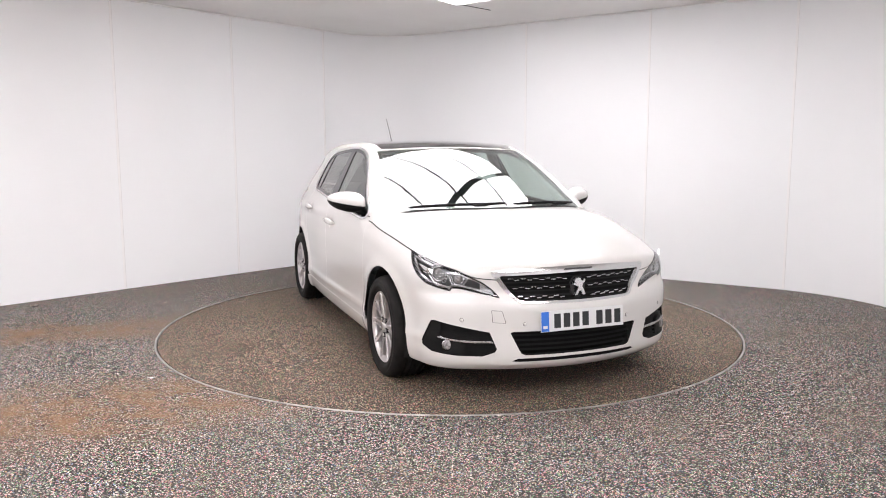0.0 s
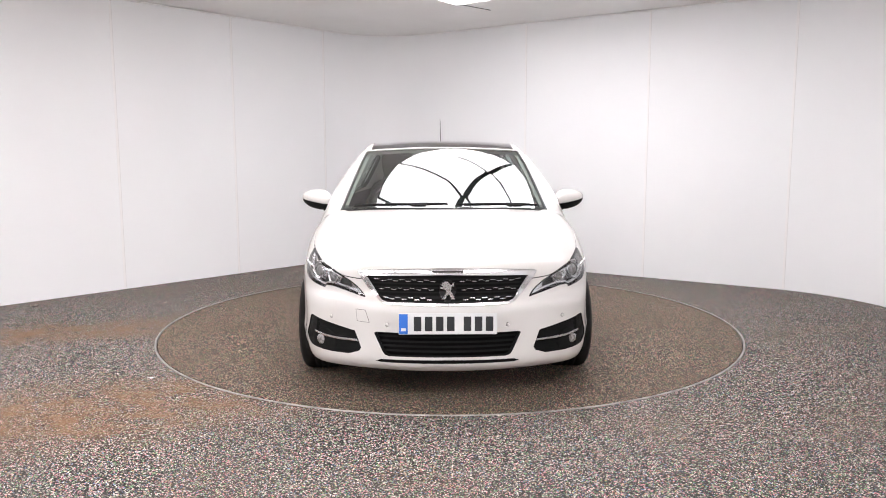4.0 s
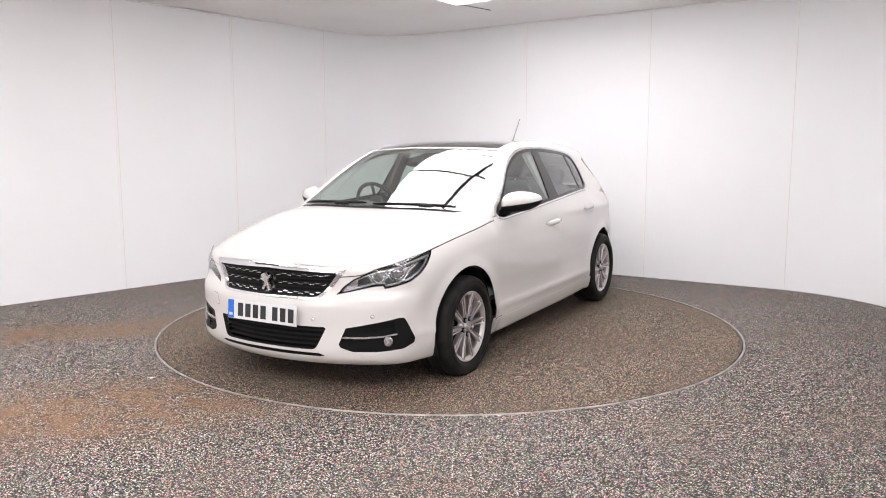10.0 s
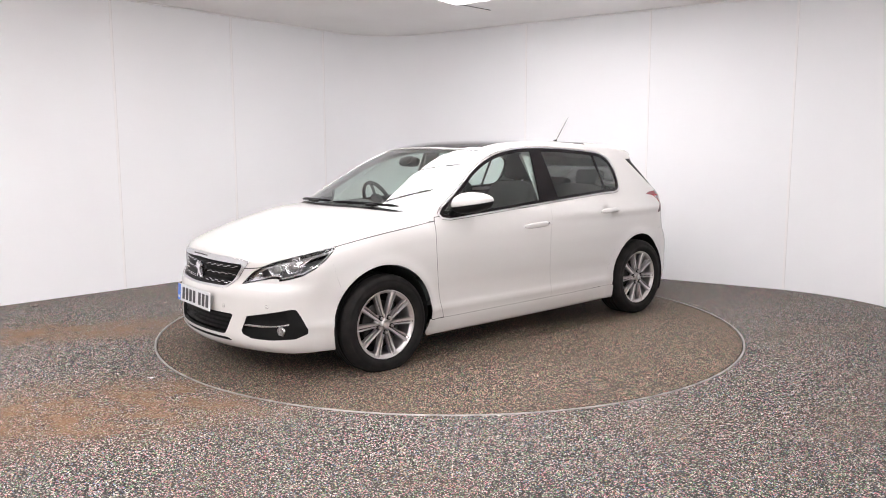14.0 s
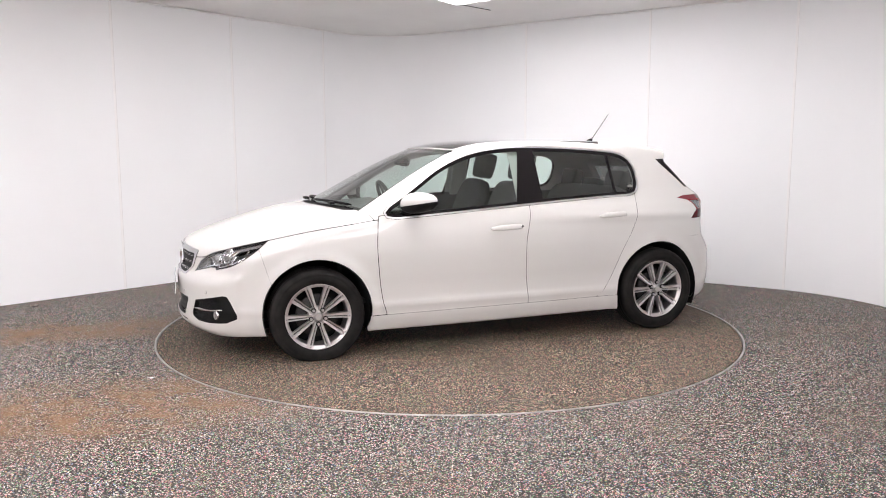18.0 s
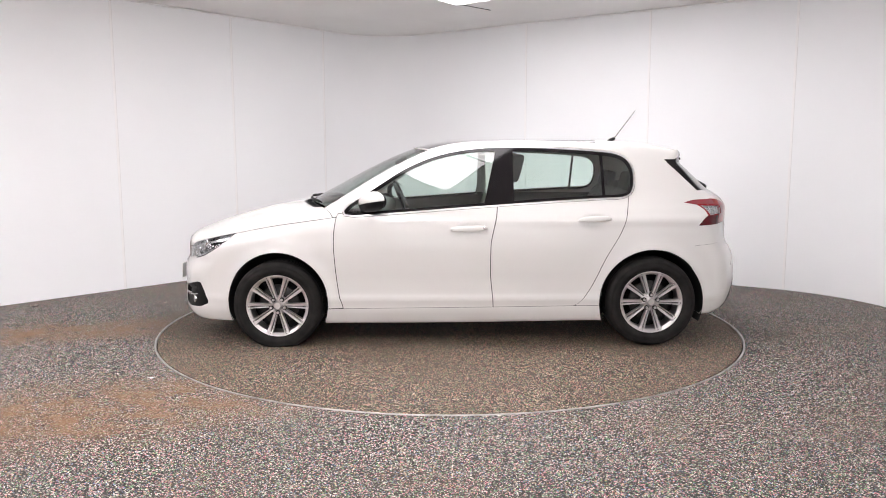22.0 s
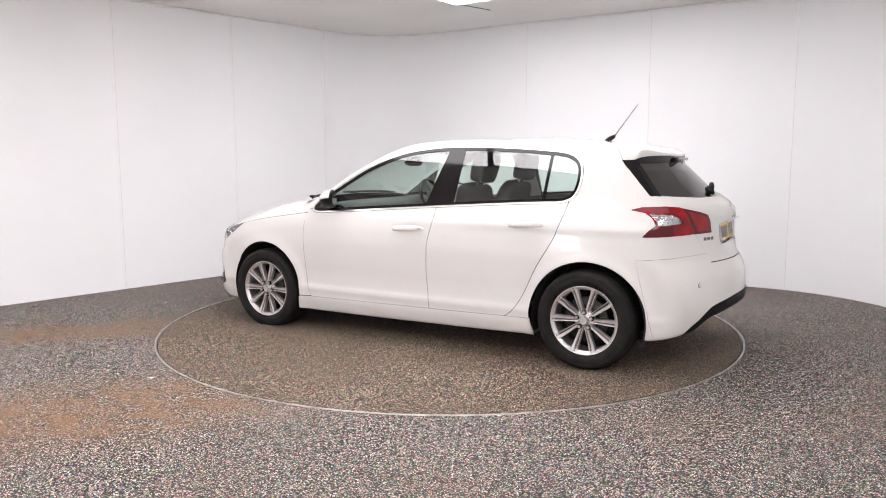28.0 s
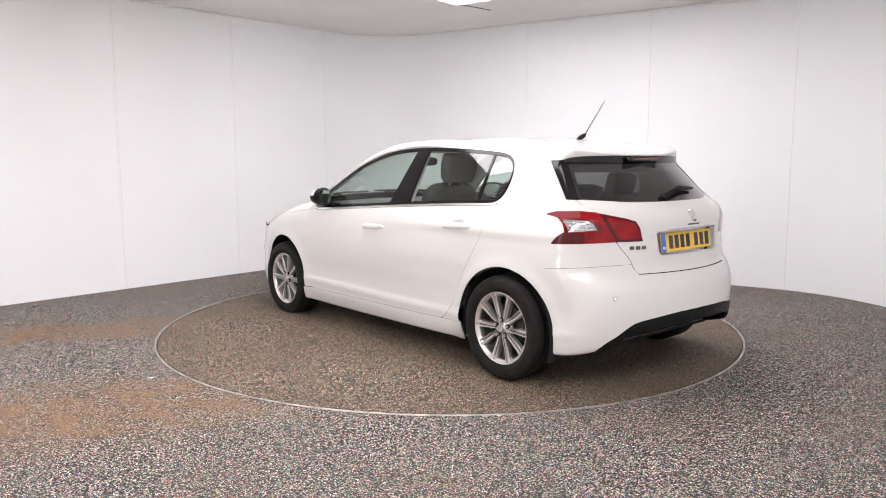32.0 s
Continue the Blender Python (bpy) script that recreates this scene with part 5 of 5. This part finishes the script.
def wall_joints():
    """Narrow rounded cover strips over the joints of the wall panels, each with its shadow line painted, and a bead
    under the ceiling.
    """
    for s in JOINTS + REST:
        p, t = along_wall(s)
        bm = box(0.020, 0.006, CEILING - 0.004, 0.002, pose(p.x, p.y, CEILING / 2, 0, 0, math.degrees(math.atan2(t.y, t.x))))
        me = bpy.data.meshes.new("trim")
        bm.to_mesh(me)
        bm.free()
        me.materials.append(strip_mat)
        strip = tagged(new("trim", me), "narrow white cover strip on a wall joint", "trim", kind="structure")
        # thin grey strip that paints the cover strip's shadow on one side
        q = p + t * 0.0125
        part("edge_line", box(0.004, 0.003, CEILING - 0.004, 0.0, pose(q.x, q.y, CEILING / 2, 0, 0, math.degrees(math.atan2(t.y, t.x)))), strip_shade_mat, strip)
    inner = offset_outline(OUTLINE, -0.006)
    v, f = tube([(p.x, p.y, CEILING - 0.008) for p in inner], 0.009, 8, True)
    tagged(new("trim", mesh_of("trim", v, f, strip_mat, True)), "thin white bead between wall and ceiling", "trim", kind="structure")


wall_joints()


def ceiling_lights():
    """Rows of luminous square panels in the ceiling above the table, aligned with the walls."""
    u, w, corner = Vector((-0.62, -0.785, 0)).normalized(), Vector((0.82, -0.57, 0)).normalized(), Vector((0.08, 1.82, CEILING))
    first = None
    for block, (b0, b1) in enumerate(((0.0, 1.19), (1.26, 2.42))):
        for k in range(5):
            a0 = 0.0 + k * 0.655
            mid = corner + u * (a0 + 0.3175) + w * ((b0 + b1) / 2)
            m = Matrix(((u.x, w.x, 0, mid.x), (u.y, w.y, 0, mid.y), (0, 0, 1, CEILING - 0.012), (0, 0, 0, 1)))
            if first is None:
                first = tagged(new("ceiling_light"), "flat white luminous ceiling panel with a dark edge", "light", "ceiling light panels")
                part("diffuser", box(0.624, 1.186, 0.008), lightbox_mat, first)
                part("edge_frame", box(0.652, 1.200, 0.010, 0.0, pose(0, 0, 0.006)), darkbar_mat, first)
                first.matrix_basis = m
            else:
                lamp = copy_thing(first, m)
                if block:
                    lamp.scale = (1, 0.978, 1)
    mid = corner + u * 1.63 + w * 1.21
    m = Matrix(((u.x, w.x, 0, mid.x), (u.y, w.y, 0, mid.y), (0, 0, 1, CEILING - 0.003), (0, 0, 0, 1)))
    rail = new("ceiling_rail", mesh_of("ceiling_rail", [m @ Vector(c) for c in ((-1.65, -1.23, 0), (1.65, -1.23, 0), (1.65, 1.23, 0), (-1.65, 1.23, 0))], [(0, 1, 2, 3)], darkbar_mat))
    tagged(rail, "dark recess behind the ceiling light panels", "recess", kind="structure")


ceiling_lights()


def small_bits():
    a, b = Vector((0.121, 1.877)), Vector((0.442, 2.178))
    bm = box((b - a).length, 0.012, 0.006, 0.001, pose((a.x + b.x) / 2, (a.y + b.y) / 2, CEILING - 0.002, 0, 0, math.degrees(math.atan2(b.y - a.y, b.x - a.x))))
    me = bpy.data.meshes.new("ceiling_trim")
    bm.to_mesh(me)
    bm.free()
    me.materials.append(darkbar_mat)
    tagged(new("ceiling_trim", me), "short dark joint line in the ceiling", "trim", kind="structure")
    for nm, (x, y), size, mat, words in (("dry_leaf", (-3.70, 0.57), 0.030, darkbar_mat, "small dark dry leaf on the floor beside the wall"), ("paper_scrap", (-1.80, -1.58), 0.016, strip_mat, "tiny white paper scrap on the rubber floor")):
        bm = poly_bm([(size * math.cos(w) * (1 + 0.3 * math.sin(3 * w)), 0.55 * size * math.sin(w), 0.004 + 0.004 * math.cos(2 * w)) for w in np.linspace(0, 2 * math.pi, 13)[:-1]], [tuple(range(12))])
        bmesh.ops.solidify(bm, geom=bm.faces[:], thickness=0.002)
        me = bpy.data.meshes.new(nm)
        bm.to_mesh(me)
        bm.free()
        me.materials.append(mat)
        tagged(new(nm, me), words, "debris").matrix_basis = pose(x, y, 0, 0, 0, 25)


small_bits()


def light_panels():
    """A stand with two small lamps beside the camera, which the car's door mirrors, and unseen fill panels added in the
    ceiling.
    """
    stand = tagged(new("lamp_stand"), "black floor stand with two white light panels", "light")
    for z in (0.86, 1.36):
        head = part("lamp_head", box(0.66, 0.06, 0.36, 0.010, pose(0, 0.042, z)), black_plastic, stand)
        part("diffuser", box(0.60, 0.02, 0.30, 0.004, pose(0, 0.0, z)), panel_mat, head)
    part("pole", cyl(0.018, 0.018, 1.55, pose(0, 0.09, 0.79)), black_plastic, stand)
    for a in (90, 210, 330):
        part("foot", poly_bm(*tube([(0, 0.09, 0.12), (0.34 * math.cos(radians(a)), 0.09 + 0.34 * math.sin(radians(a)), 0.012)], 0.012, 8)), black_plastic, stand)
    stand.matrix_basis = pose(-2.62, -4.62, 0, 0, 0, 180 - 30)
    # fill panels added out of view over the camera end, to brighten the room
    lamp = tagged(new("ceiling_light"), "flat white fill light panel added in the ceiling out of view", "light", "front ceiling lights")
    part("diffuser", box(1.54, 1.54, 0.008), front_fill_mat, lamp)
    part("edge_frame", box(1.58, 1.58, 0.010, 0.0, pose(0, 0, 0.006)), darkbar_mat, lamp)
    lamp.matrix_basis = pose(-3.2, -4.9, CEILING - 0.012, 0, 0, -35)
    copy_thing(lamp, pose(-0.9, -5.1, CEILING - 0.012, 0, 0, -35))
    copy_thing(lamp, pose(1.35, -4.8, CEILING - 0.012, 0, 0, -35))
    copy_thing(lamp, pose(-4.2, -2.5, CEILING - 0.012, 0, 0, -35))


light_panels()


def motions():
    """The platform and the car on it turn together, about five degrees a second."""
    turns = [(0, 292.05), (6, 260.98), (9, 245.58), (13, 225.2), (19, 195.02), (23, 175.35), (28, 150.72), (31, 135.69), (32, 130.67)]
    for thing in (car, table):
        walk(thing, [(t, pose(0, 0, 0, 0, 0, a)) for t, a in turns])


motions()
